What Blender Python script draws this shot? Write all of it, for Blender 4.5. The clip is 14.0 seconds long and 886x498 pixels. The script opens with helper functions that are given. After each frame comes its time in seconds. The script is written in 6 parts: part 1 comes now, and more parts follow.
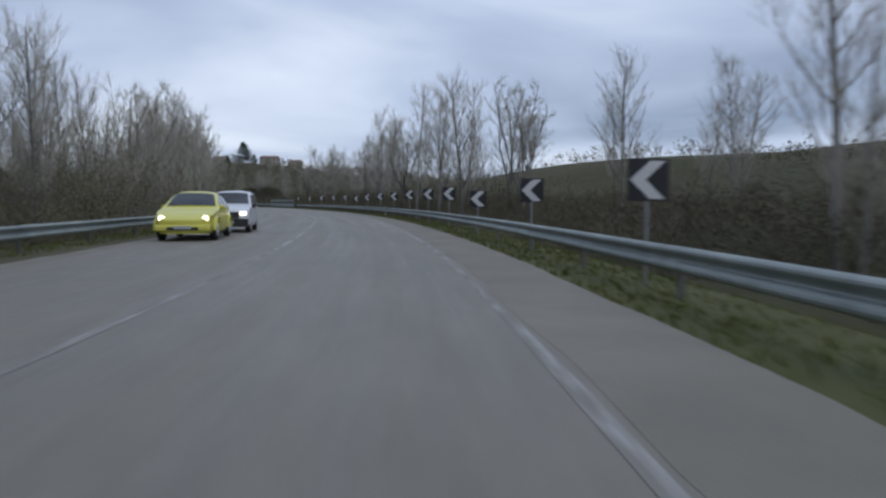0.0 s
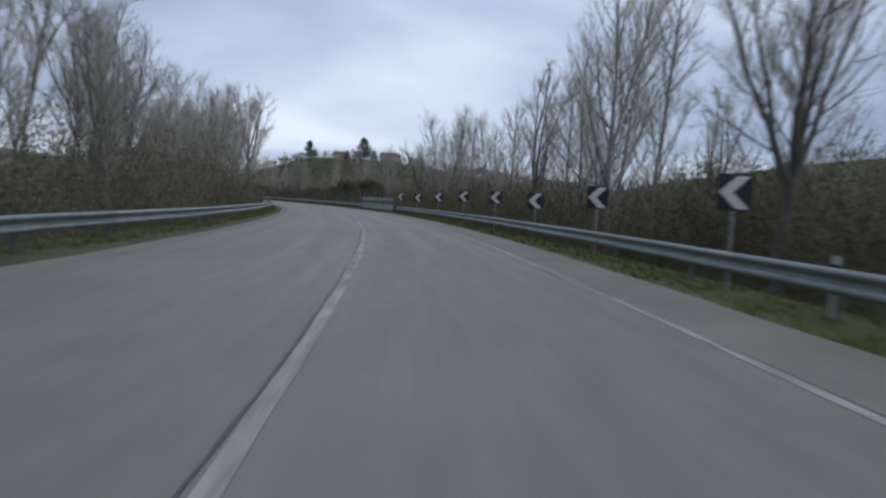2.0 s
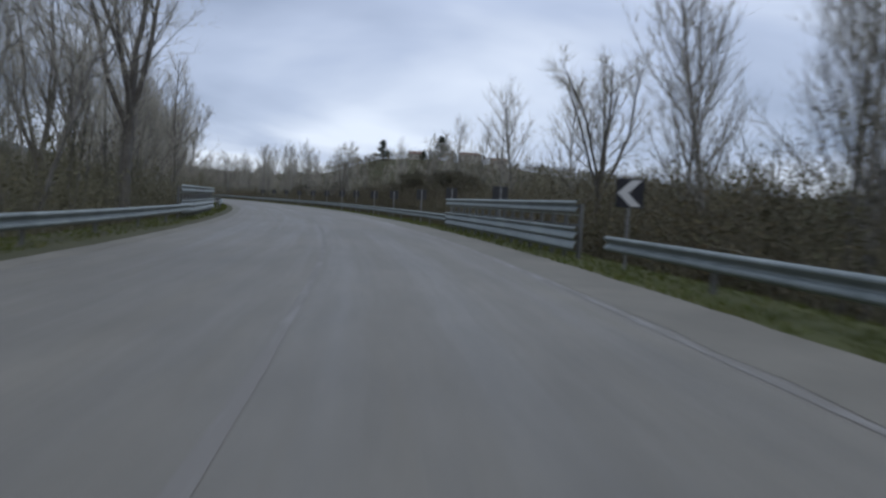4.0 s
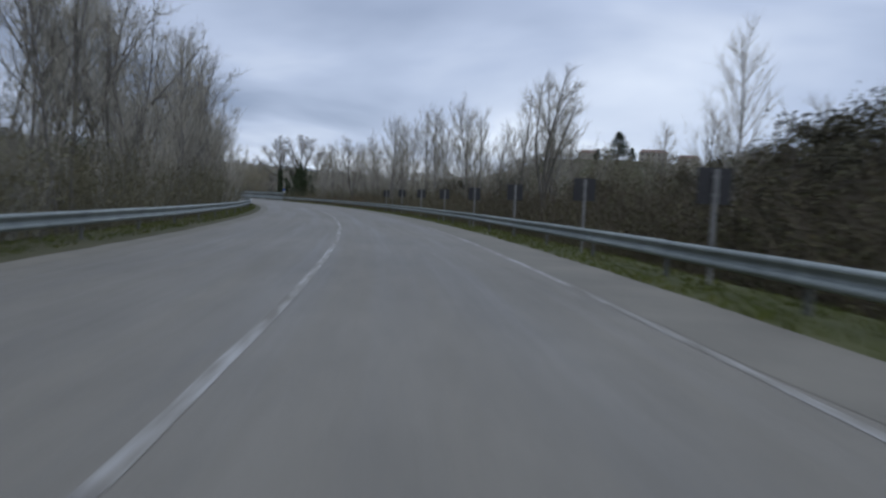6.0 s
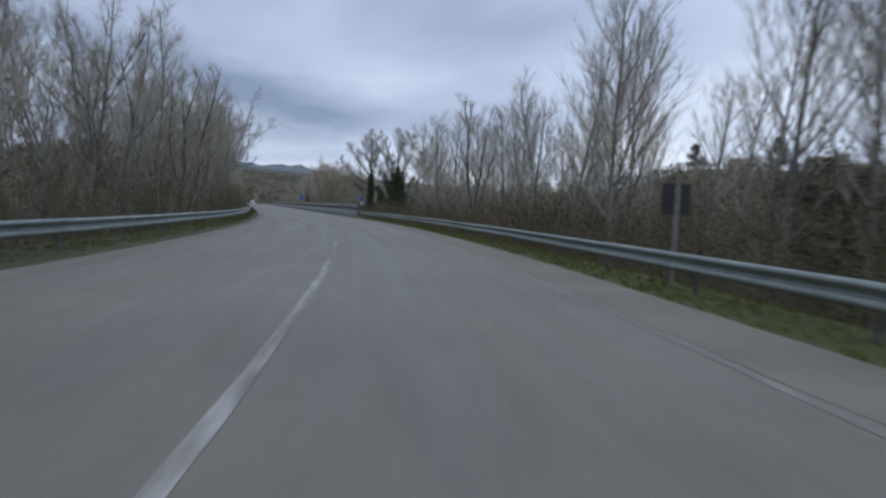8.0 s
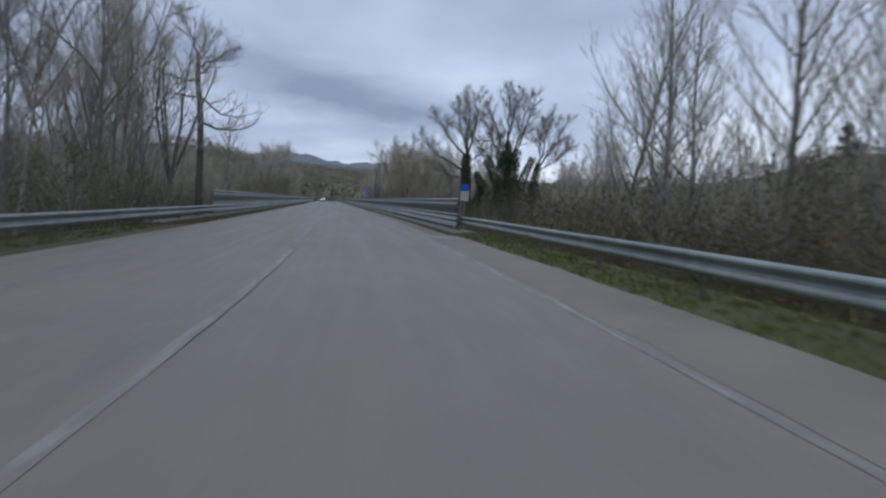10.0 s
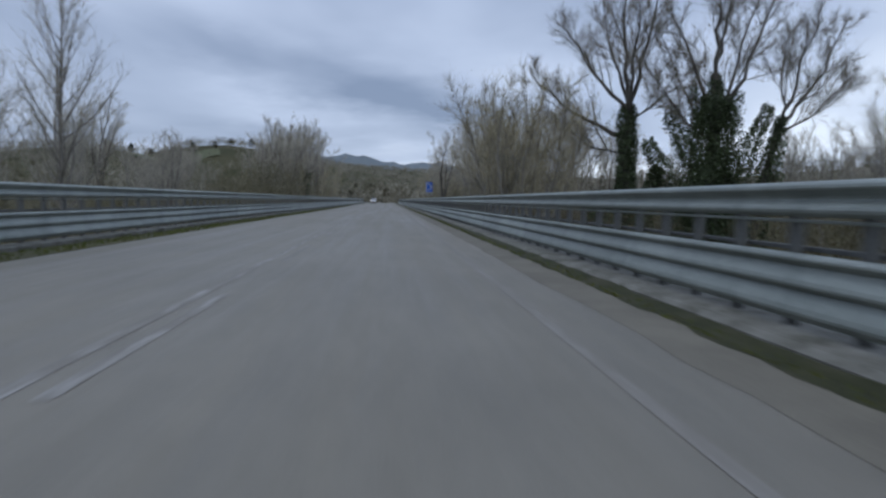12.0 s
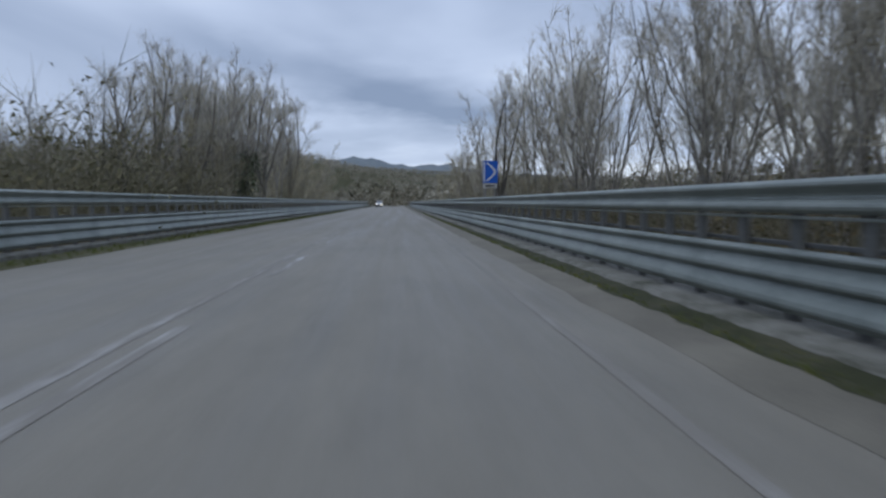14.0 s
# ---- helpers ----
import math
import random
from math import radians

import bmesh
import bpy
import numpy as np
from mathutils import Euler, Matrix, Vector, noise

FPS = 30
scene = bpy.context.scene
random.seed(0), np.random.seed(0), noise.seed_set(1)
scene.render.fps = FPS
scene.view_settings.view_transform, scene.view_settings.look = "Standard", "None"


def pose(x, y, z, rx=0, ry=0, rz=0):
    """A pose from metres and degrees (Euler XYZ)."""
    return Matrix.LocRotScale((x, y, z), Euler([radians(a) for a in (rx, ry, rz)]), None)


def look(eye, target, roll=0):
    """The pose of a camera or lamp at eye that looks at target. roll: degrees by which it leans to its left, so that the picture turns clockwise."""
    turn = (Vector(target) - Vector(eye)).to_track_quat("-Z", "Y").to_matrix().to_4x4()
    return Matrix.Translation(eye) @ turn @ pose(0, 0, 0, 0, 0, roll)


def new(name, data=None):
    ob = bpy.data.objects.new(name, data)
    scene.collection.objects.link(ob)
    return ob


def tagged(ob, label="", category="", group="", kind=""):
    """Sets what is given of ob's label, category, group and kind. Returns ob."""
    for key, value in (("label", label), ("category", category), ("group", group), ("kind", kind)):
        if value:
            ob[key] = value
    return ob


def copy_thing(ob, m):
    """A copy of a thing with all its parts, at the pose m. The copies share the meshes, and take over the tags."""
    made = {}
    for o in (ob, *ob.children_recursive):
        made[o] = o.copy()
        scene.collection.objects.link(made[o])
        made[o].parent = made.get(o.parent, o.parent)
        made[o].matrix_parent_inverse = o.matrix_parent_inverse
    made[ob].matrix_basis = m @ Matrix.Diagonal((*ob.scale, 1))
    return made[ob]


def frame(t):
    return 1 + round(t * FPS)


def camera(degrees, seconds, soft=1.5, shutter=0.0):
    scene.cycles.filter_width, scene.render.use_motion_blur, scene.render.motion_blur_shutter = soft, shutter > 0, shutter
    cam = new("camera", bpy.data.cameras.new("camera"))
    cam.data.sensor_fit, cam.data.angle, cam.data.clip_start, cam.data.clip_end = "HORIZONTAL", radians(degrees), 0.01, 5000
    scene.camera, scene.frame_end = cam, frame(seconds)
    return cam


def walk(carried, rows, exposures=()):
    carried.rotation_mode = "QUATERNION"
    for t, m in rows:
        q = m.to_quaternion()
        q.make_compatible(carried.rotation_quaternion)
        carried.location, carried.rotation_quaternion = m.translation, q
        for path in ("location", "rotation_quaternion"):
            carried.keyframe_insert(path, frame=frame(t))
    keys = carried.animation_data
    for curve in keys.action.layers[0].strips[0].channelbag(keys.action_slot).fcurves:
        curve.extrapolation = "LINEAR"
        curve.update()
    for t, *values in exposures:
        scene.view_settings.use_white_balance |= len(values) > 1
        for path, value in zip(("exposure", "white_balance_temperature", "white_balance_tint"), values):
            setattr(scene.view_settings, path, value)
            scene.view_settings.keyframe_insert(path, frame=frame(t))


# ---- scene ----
# camera on the dashboard of a car: seconds, x, y, yaw, pitch, roll
EYE = 1.2
PATH = [
    (0.0, 0.00, 0.00, -13.63, -3.98, 0.23),
    (0.5, 1.57, 11.53, -10.74, -3.92, 1.15),
    (1.0, 2.72, 24.44, -7.80, -4.30, 2.07),
    (1.5, 3.08, 35.34, -5.95, -4.09, 2.99),
    (2.0, 3.23, 48.31, -3.86, -3.83, 3.04),
    (2.5, 2.91, 59.98, -2.81, -3.64, 3.09),
    (3.0, 2.37, 72.60, -1.44, -3.83, 3.14),
    (3.5, 1.51, 85.39, 0.27, -3.83, 3.03),
    (4.0, 0.19, 98.34, 2.54, -3.83, 2.93),
    (4.5, -1.75, 111.41, 5.53, -3.83, 2.83),
    (5.0, -4.44, 124.35, 9.09, -3.83, 2.72),
    (5.5, -7.89, 136.89, 12.78, -3.73, 2.62),
    (6.0, -12.01, 149.02, 15.90, -4.03, 2.52),
    (6.5, -16.63, 160.75, 18.23, -3.78, 2.62),
    (7.0, -21.62, 172.11, 20.41, -3.52, 2.72),
    (7.5, -26.95, 183.09, 22.52, -3.68, 2.82),
    (8.0, -32.62, 193.68, 24.97, -3.22, 2.92),
    (8.5, -38.59, 203.86, 26.93, -4.03, 3.03),
    (9.0, -44.81, 213.65, 29.10, -3.37, 3.13),
    (9.5, -51.22, 223.06, 30.56, -3.83, 2.73),
    (10.0, -57.70, 232.10, 31.91, -3.83, 2.34),
    (10.5, -64.26, 240.77, 33.45, -3.83, 1.95),
    (11.0, -70.89, 249.06, 34.97, -3.83, 1.56),
    (11.5, -77.55, 257.00, 36.18, -3.67, 1.25),
    (12.0, -84.17, 264.64, 36.75, -4.03, 1.06),
    (12.5, -90.65, 272.07, 36.64, -3.90, 0.87),
    (13.0, -96.98, 279.30, 36.92, -4.03, 0.68),
    (13.5, -103.17, 286.31, 37.15, -3.98, 0.49),
    (14.0, -109.24, 293.10, 37.56, -3.88, 0.30),
]
cam = camera(66.0, 14.0, soft=2.5, shutter=0.25)
walk(cam, [(t, pose(x, y, EYE, 90 + pitch, 0, yaw) @ pose(0, 0, 0, 0, 0, roll)) for t, x, y, yaw, pitch, roll in PATH],
     exposures=((0.0, -0.10, 6480, 7), (3.0, -0.08, 6500, 7), (6.5, -0.12, 6470, 7), (9.0, 0.0, 6500, 7), (11.3, -0.06, 6400, 6), (14.0, 0.02, 6420, 6)))

# ---- sky and light: overcast late-winter day ----
def make_world():
    w = bpy.data.worlds.new("overcast_sky")
    scene.world = w
    w.use_nodes = True
    nt = w.node_tree
    nt.nodes.clear()
    N = nt.nodes.new
    L = nt.links.new
    out = N("ShaderNodeOutputWorld")
    bg = N("ShaderNodeBackground")
    sky = N("ShaderNodeTexSky")
    sky.sky_type = 'NISHITA'
    sky.sun_disc = False
    sky.sun_elevation = radians(38)
    sky.sun_rotation = radians(200)
    tc = N("ShaderNodeTexCoord")
    sep = N("ShaderNodeSeparateXYZ")
    L(tc.outputs["Generated"], sep.inputs[0])
    # clouds on a flat layer: direction divided by its height
    zc = N("ShaderNodeMath"); zc.operation = 'MAXIMUM'; zc.inputs[1].default_value = 0.0
    L(sep.outputs["Z"], zc.inputs[0])
    za = N("ShaderNodeMath"); za.operation = 'ADD'; za.inputs[1].default_value = 0.12
    L(zc.outputs[0], za.inputs[0])
    dx = N("ShaderNodeMath"); dx.operation = 'DIVIDE'
    dy = N("ShaderNodeMath"); dy.operation = 'DIVIDE'
    L(sep.outputs["X"], dx.inputs[0]); L(za.outputs[0], dx.inputs[1])
    L(sep.outputs["Y"], dy.inputs[0]); L(za.outputs[0], dy.inputs[1])
    com = N("ShaderNodeCombineXYZ")
    L(dx.outputs[0], com.inputs[0]); L(dy.outputs[0], com.inputs[1])
    n1 = N("ShaderNodeTexNoise"); n1.inputs["Scale"].default_value = 0.42; n1.inputs["Detail"].default_value = 5; n1.inputs["Roughness"].default_value = 0.45; n1.inputs["Distortion"].default_value = 0.4
    L(com.outputs[0], n1.inputs["Vector"])
    r1 = N("ShaderNodeValToRGB")
    e = r1.color_ramp.elements
    e[0].position, e[0].color = 0.34, (0.26, 0.325, 0.49, 1)
    e[1].position, e[1].color = 0.66, (0.90, 0.975, 1.16, 1)
    m = r1.color_ramp.elements.new(0.51); m.color = (0.55, 0.632, 0.85, 1)
    # a long grey bank low in the north-west
    def op(kind, a, b):
        q = N("ShaderNodeMath"); q.operation = kind
        for sock, v in zip(q.inputs, (a, b)):
            if isinstance(v, float):
                sock.default_value = v
            else:
                L(v, sock)
        return q.outputs[0]
    n2 = N("ShaderNodeTexNoise"); n2.inputs["Scale"].default_value = 1.3; n2.inputs["Detail"].default_value = 6; n2.inputs["Roughness"].default_value = 0.6
    L(com.outputs[0], n2.inputs["Vector"])
    west = op('MULTIPLY', op('ARCTAN2', op('MULTIPLY', sep.outputs["X"], -1.0), sep.outputs["Y"]), 57.2958)
    rise = op('MULTIPLY', op('ARCSINE', sep.outputs["Z"], 0.0), 57.2958)
    ragged = op('MULTIPLY', op('SUBTRACT', n2.outputs["Fac"], 0.5), 5.0)

    def ramp(v, a, b):
        mr = N("ShaderNodeMapRange"); mr.interpolation_type = 'SMOOTHSTEP'
        mr.inputs["From Min"].default_value = a; mr.inputs["From Max"].default_value = b
        L(v, mr.inputs["Value"])
        return mr.outputs["Result"]

    def cloud_band(low, slope, half, b0, b1, b2, b3):
        """A long cloud whose middle climbs westwards from low degrees of height."""
        mid = op('ADD', op('MULTIPLY', op('SUBTRACT', west, 38.0), slope), low)
        g = op('DIVIDE', op('SUBTRACT', op('ADD', rise, ragged), mid), half)
        g = op('POWER', 2.718, op('MULTIPLY', op('MULTIPLY', g, g), -1.0))
        return op('MULTIPLY', op('MULTIPLY', g, ramp(west, b0, b1)), ramp(west, b3, b2))
    dark = op('MULTIPLY', cloud_band(8.2, 0.20, 2.3, 29.0, 36.0, 54.0, 68.0), 0.095)
    pale = op('MULTIPLY', cloud_band(5.4, 0.13, 1.5, 24.0, 34.0, 50.0, 60.0), 0.08)
    grey_west = op('MULTIPLY', ramp(west, 34.0, 54.0), 0.115)
    pale_north = op('MULTIPLY', op('MULTIPLY', ramp(west, -6.0, 2.0), ramp(west, 26.0, 12.0)), 0.02)
    low = ramp(rise, 13.0, 4.0)
    west_foot = op('MULTIPLY', op('MULTIPLY', ramp(west, 45.0, 56.0), low), 0.075)
    bank = op('SUBTRACT', op('ADD', op('ADD', dark, west_foot), grey_west), op('ADD', pale, pale_north))
    glow = N("ShaderNodeMapRange"); glow.inputs["From Min"].default_value = 0.19; glow.inputs["From Max"].default_value = 0.06; glow.inputs["To Max"].default_value = 0.075
    L(sep.outputs["Z"], glow.inputs["Value"])
    L(op('ADD', op('SUBTRACT', n1.outputs["Fac"], bank), glow.outputs["Result"]), r1.inputs[0])
    # the layer brightens towards the zenith, as an overcast sky does
    up = N("ShaderNodeMapRange"); up.inputs["From Min"].default_value = 0.25; up.inputs["From Max"].default_value = 1.0
    up.inputs["To Min"].default_value = 1.0; up.inputs["To Max"].default_value = 2.2
    L(sep.outputs["Z"], up.inputs["Value"])
    mul = N("ShaderNodeMix"); mul.data_type = 'RGBA'; mul.blend_type = 'MULTIPLY'; mul.inputs["Factor"].default_value = 1
    L(r1.outputs[0], mul.inputs["A"]); L(up.outputs[0], mul.inputs["B"])
    dim = N("ShaderNodeMix"); dim.data_type = 'RGBA'; dim.blend_type = 'MULTIPLY'; dim.inputs["Factor"].default_value = 1
    dim.inputs["B"].default_value = (0.1, 0.1, 0.1, 1)
    L(sky.outputs[0], dim.inputs["A"])
    mix = N("ShaderNodeMix"); mix.data_type = 'RGBA'; mix.inputs["Factor"].default_value = 0.9
    L(dim.outputs["Result"], mix.inputs["A"]); L(mul.outputs["Result"], mix.inputs["B"])
    L(mix.outputs["Result"], bg.inputs["Color"])
    bg.inputs["Strength"].default_value = 1.0
    L(bg.outputs[0], out.inputs[0])


make_world()
sun = new("sun", bpy.data.lights.new("sun", 'SUN'))
sun.data.energy = 0.5
sun.data.angle = radians(25)
sun.data.color = (1.0, 0.97, 0.93)
sun.matrix_world = look((0, 0, 60), (-14, 50, 0)) 

# ---- materials ----
def mat(name, ramp, scale=3.0, fine=40.0, rough=0.85, metal=0.0, bump=0.15, space="Object", spec=0.3, detail=6, stretch=(1, 1, 1), per_object=0.0, per_island=0.0, fine_mix=0.35):
    """A two-scale procedural surface: ramp is a list of (position, colour)."""
    m = bpy.data.materials.new(name)
    m.use_nodes = True
    nt = m.node_tree
    b = nt.nodes["Principled BSDF"]
    N = nt.nodes.new
    L = nt.links.new
    tc = N("ShaderNodeTexCoord")
    mp = N("ShaderNodeMapping")
    mp.inputs["Scale"].default_value = stretch
    L(tc.outputs[space], mp.inputs["Vector"])
    a = N("ShaderNodeTexNoise"); a.inputs["Scale"].default_value = scale; a.inputs["Detail"].default_value = detail; a.inputs["Roughness"].default_value = 0.6
    f = N("ShaderNodeTexNoise"); f.inputs["Scale"].default_value = fine; f.inputs["Detail"].default_value = 3
    L(mp.outputs[0], a.inputs["Vector"]); L(mp.outputs[0], f.inputs["Vector"])
    mx = N("ShaderNodeMix"); mx.inputs["Factor"].default_value = fine_mix
    L(a.outputs["Fac"], mx.inputs["A"]); L(f.outputs["Fac"], mx.inputs["B"])
    src = mx.outputs["Result"]
    if per_object or per_island:
        if per_object:
            oi = N("ShaderNodeObjectInfo"); rnd = oi.outputs["Random"]; amt = per_object
        else:
            ge = N("ShaderNodeNewGeometry"); rnd = ge.outputs["Random Per Island"]; amt = per_island
        mr = N("ShaderNodeMapRange"); mr.inputs["To Min"].default_value = -amt; mr.inputs["To Max"].default_value = amt
        L(rnd, mr.inputs["Value"])
        ad = N("ShaderNodeMath"); ad.operation = 'ADD'
        L(src, ad.inputs[0]); L(mr.outputs[0], ad.inputs[1])
        src = ad.outputs[0]
    r = N("ShaderNodeValToRGB")
    els = r.color_ramp.elements
    while len(els) < len(ramp):
        els.new(0.5)
    for el, (p, c) in zip(els, ramp):
        el.position, el.color = p, (*c, 1)
    L(src, r.inputs[0])
    L(r.outputs[0], b.inputs["Base Color"])
    b.inputs["Roughness"].default_value = rough
    b.inputs["Metallic"].default_value = metal
    b.inputs["Specular IOR Level"].default_value = spec
    if bump:
        bp = N("ShaderNodeBump"); bp.inputs["Strength"].default_value = bump; bp.inputs["Distance"].default_value = 0.02
        L(mx.outputs["Result"], bp.inputs["Height"])
        L(bp.outputs[0], b.inputs["Normal"])
    return m


def ramp3(c, spread=0.35, lo=0.3, hi=0.7):
    """A ramp round the colour c."""
    return [(lo, tuple(v * (1 - spread) for v in c)), (0.5, c), (hi, tuple(min(1, v * (1 + spread)) for v in c))]


def asphalt_mat():
    """Pale worn asphalt: patches, long streaks along the lanes and stone grain."""
    m = bpy.data.materials.new("asphalt")
    m.use_nodes = True
    nt = m.node_tree
    b = nt.nodes["Principled BSDF"]
    N = nt.nodes.new
    L = nt.links.new
    tc = N("ShaderNodeTexCoord")

    def tex(space, scale, stretch, detail, rough=0.6):
        mp = N("ShaderNodeMapping"); mp.inputs["Scale"].default_value = stretch
        L(tc.outputs[space], mp.inputs["Vector"])
        n = N("ShaderNodeTexNoise"); n.inputs["Scale"].default_value = scale; n.inputs["Detail"].default_value = detail; n.inputs["Roughness"].default_value = rough
        L(mp.outputs[0], n.inputs["Vector"])
        return n.outputs["Fac"]
    big, streak, mid, grain = tex("Object", 0.16, (1, 1, 1), 4), tex("UV", 1.0, (1.3, 0.035, 1), 5, 0.65), tex("UV", 1.0, (2.5, 0.5, 1), 6, 0.7), tex("Object", 70, (1, 1, 1), 2)

    def blend(x, y, f):
        q = N("ShaderNodeMix"); q.inputs["Factor"].default_value = f
        L(x, q.inputs["A"]); L(y, q.inputs["B"])
        return q.outputs["Result"]
    h = blend(blend(blend(big, streak, 0.5), mid, 0.35), grain, 0.25)
    r = N("ShaderNodeValToRGB")
    for p, c in ((0.38, (0.108, 0.097, 0.074)), (0.5, (0.145, 0.13, 0.100)), (0.62, (0.185, 0.166, 0.129))):
        el = r.color_ramp.elements[0] if p == 0.38 else r.color_ramp.elements.new(p) if p == 0.5 else r.color_ramp.elements[-1]
        el.position, el.color = p, (*c, 1)
    L(h, r.inputs[0]); L(r.outputs[0], b.inputs["Base Color"])
    rr = N("ShaderNodeMapRange"); rr.inputs["From Min"].default_value = 0.35; rr.inputs["From Max"].default_value = 0.65; rr.inputs["To Min"].default_value = 0.52; rr.inputs["To Max"].default_value = 0.74
    L(streak, rr.inputs["Value"]); L(rr.outputs[0], b.inputs["Roughness"])
    b.inputs["Specular IOR Level"].default_value = 0.5
    bp = N("ShaderNodeBump"); bp.inputs["Strength"].default_value = 0.35; bp.inputs["Distance"].default_value = 0.01
    L(grain, bp.inputs["Height"]); L(bp.outputs[0], b.inputs["Normal"])
    return m


M_ASPHALT = asphalt_mat()
M_SHOULDER = mat("dusty_asphalt", ramp3((0.163, 0.148, 0.116), 0.14, 0.4, 0.6), scale=0.5, fine=40, rough=0.8, bump=0.2)
M_DIRT = mat("gutter_dirt", ramp3((0.137, 0.124, 0.097), 0.22, 0.38, 0.62), scale=0.7, fine=30, rough=0.95, bump=0.3)
M_MOSS = mat("kerb_moss", [(0.35, (0.02, 0.022, 0.008)), (0.5, (0.032, 0.034, 0.013)), (0.65, (0.062, 0.056, 0.034))], scale=1.5, fine=25, rough=0.95, bump=0.5)
M_CRACK = mat("crack_filler", ramp3((0.06, 0.06, 0.061), 0.3), scale=2, fine=30, rough=0.6)
M_VERGE = mat("verge_soil", [(0.35, (0.052, 0.055, 0.018)), (0.5, (0.065, 0.069, 0.022)), (0.65, (0.082, 0.078, 0.032))], scale=0.6, fine=14, rough=0.95, bump=0.35)
M_VERGEDRY = mat("dry_verge_soil", [(0.35, (0.047, 0.046, 0.02)), (0.5, (0.062, 0.059, 0.027)), (0.65, (0.085, 0.075, 0.04))], scale=0.6, fine=14, rough=0.95, bump=0.35)
M_GROUND = mat("winter_grassland", [(0.35, (0.042, 0.044, 0.022)), (0.5, (0.058, 0.055, 0.03)), (0.65, (0.08, 0.07, 0.04))], scale=0.045, fine=0.9, rough=0.95, bump=0.5, spec=0.08)
M_GRASS = mat("grass_blades", [(0.2, (0.06, 0.076, 0.012)), (0.5, (0.08, 0.096, 0.018)), (0.8, (0.12, 0.112, 0.032))], scale=0.35, fine=8, rough=0.8, bump=0, per_island=0.25)
M_STEEL = mat("galvanised_steel", [(0.3, (0.155, 0.173, 0.16)), (0.5, (0.226, 0.248, 0.228)), (0.7, (0.315, 0.338, 0.31))], scale=1.2, fine=18, rough=0.5, metal=0.4, bump=0.05, per_object=0.08)
M_POST = mat("weathered_steel_post", ramp3((0.13, 0.132, 0.126), 0.3), scale=3, fine=30, rough=0.6, metal=0.4)
M_CONC = mat("weathered_concrete", [(0.36, (0.05, 0.05, 0.034)), (0.46, (0.12, 0.116, 0.096)), (0.56, (0.165, 0.16, 0.138)), (0.68, (0.225, 0.218, 0.192))], scale=2.0, fine=14, rough=0.9, bump=0.3)
M_BARK = mat("grey_bark", [(0.3, (0.085, 0.078, 0.068)), (0.5, (0.165, 0.153, 0.135)), (0.7, (0.26, 0.247, 0.222))], scale=2.5, fine=20, rough=0.9, bump=0.5, stretch=(1, 1, 0.35), per_object=0.1)
M_BROWNBARK = mat("brown_bark", [(0.3, (0.06, 0.053, 0.045)), (0.5, (0.108, 0.098, 0.084)), (0.7, (0.175, 0.163, 0.143))], scale=2.5, fine=20, rough=0.9, bump=0.5, stretch=(1, 1, 0.35), per_object=0.1)
M_TWIG = mat("bare_twigs", ramp3((0.33, 0.305, 0.25), 0.3), scale=0.6, fine=5, rough=0.9, bump=0, per_object=0.1)
M_WILLOW = mat("willow_twigs", ramp3((0.28, 0.247, 0.165), 0.3), scale=0.6, fine=5, rough=0.9, bump=0, per_object=0.1)
M_DARKTWIG = mat("dark_twigs", ramp3((0.19, 0.172, 0.145), 0.3), scale=0.6, fine=5, rough=0.9, bump=0)
M_DARKBARK = mat("dark_bark", ramp3((0.075, 0.068, 0.06), 0.4), scale=2.5, fine=20, rough=0.9, bump=0.5, stretch=(1, 1, 0.35))
M_BRUSH = mat("dry_brushwood", [(0.25, (0.09, 0.083, 0.054)), (0.5, (0.142, 0.13, 0.085)), (0.75, (0.2, 0.18, 0.12))], scale=0.25, fine=3, rough=0.95, bump=0, per_island=0.15)
M_DRYLEAF = mat("dead_leaves", [(0.25, (0.086, 0.083, 0.043)), (0.5, (0.124, 0.115, 0.062)), (0.75, (0.175, 0.149, 0.086))], scale=0.15, fine=2, rough=0.9, bump=0, per_island=0.2)
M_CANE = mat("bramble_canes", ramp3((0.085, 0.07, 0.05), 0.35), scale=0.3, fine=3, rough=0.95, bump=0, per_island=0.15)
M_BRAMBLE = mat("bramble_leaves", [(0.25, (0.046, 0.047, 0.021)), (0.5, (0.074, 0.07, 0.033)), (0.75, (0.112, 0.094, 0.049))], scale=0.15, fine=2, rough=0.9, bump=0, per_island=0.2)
M_CANEDRY = mat("brown_canes", ramp3((0.115, 0.1, 0.068), 0.35), scale=0.3, fine=3, rough=0.95, bump=0, per_island=0.15)
M_OLIVE = mat("olive_brown_leaves", [(0.25, (0.058, 0.058, 0.028)), (0.5, (0.09, 0.084, 0.043)), (0.75, (0.15, 0.11, 0.055))], scale=0.12, fine=2, rough=0.9, bump=0, per_island=0.2)
M_RUSSET = mat("russet_leaves", [(0.25, (0.1, 0.058, 0.028)), (0.5, (0.15, 0.085, 0.038)), (0.75, (0.2, 0.12, 0.055))], scale=0.4, fine=3, rough=0.9, bump=0, per_island=0.2)
M_IVY = mat("ivy_leaves", ramp3((0.042, 0.058, 0.026), 0.45), scale=0.8, fine=6, rough=0.6, bump=0, per_island=0.2)
M_BUDS = mat("olive_catkins", ramp3((0.135, 0.12, 0.05), 0.3), scale=0.5, fine=4, rough=0.9, bump=0, per_island=0.2)
M_DARKLEAF = mat("dark_evergreen", ramp3((0.066, 0.06, 0.036), 0.4), scale=0.5, fine=4, rough=0.9, bump=0, per_island=0.2)
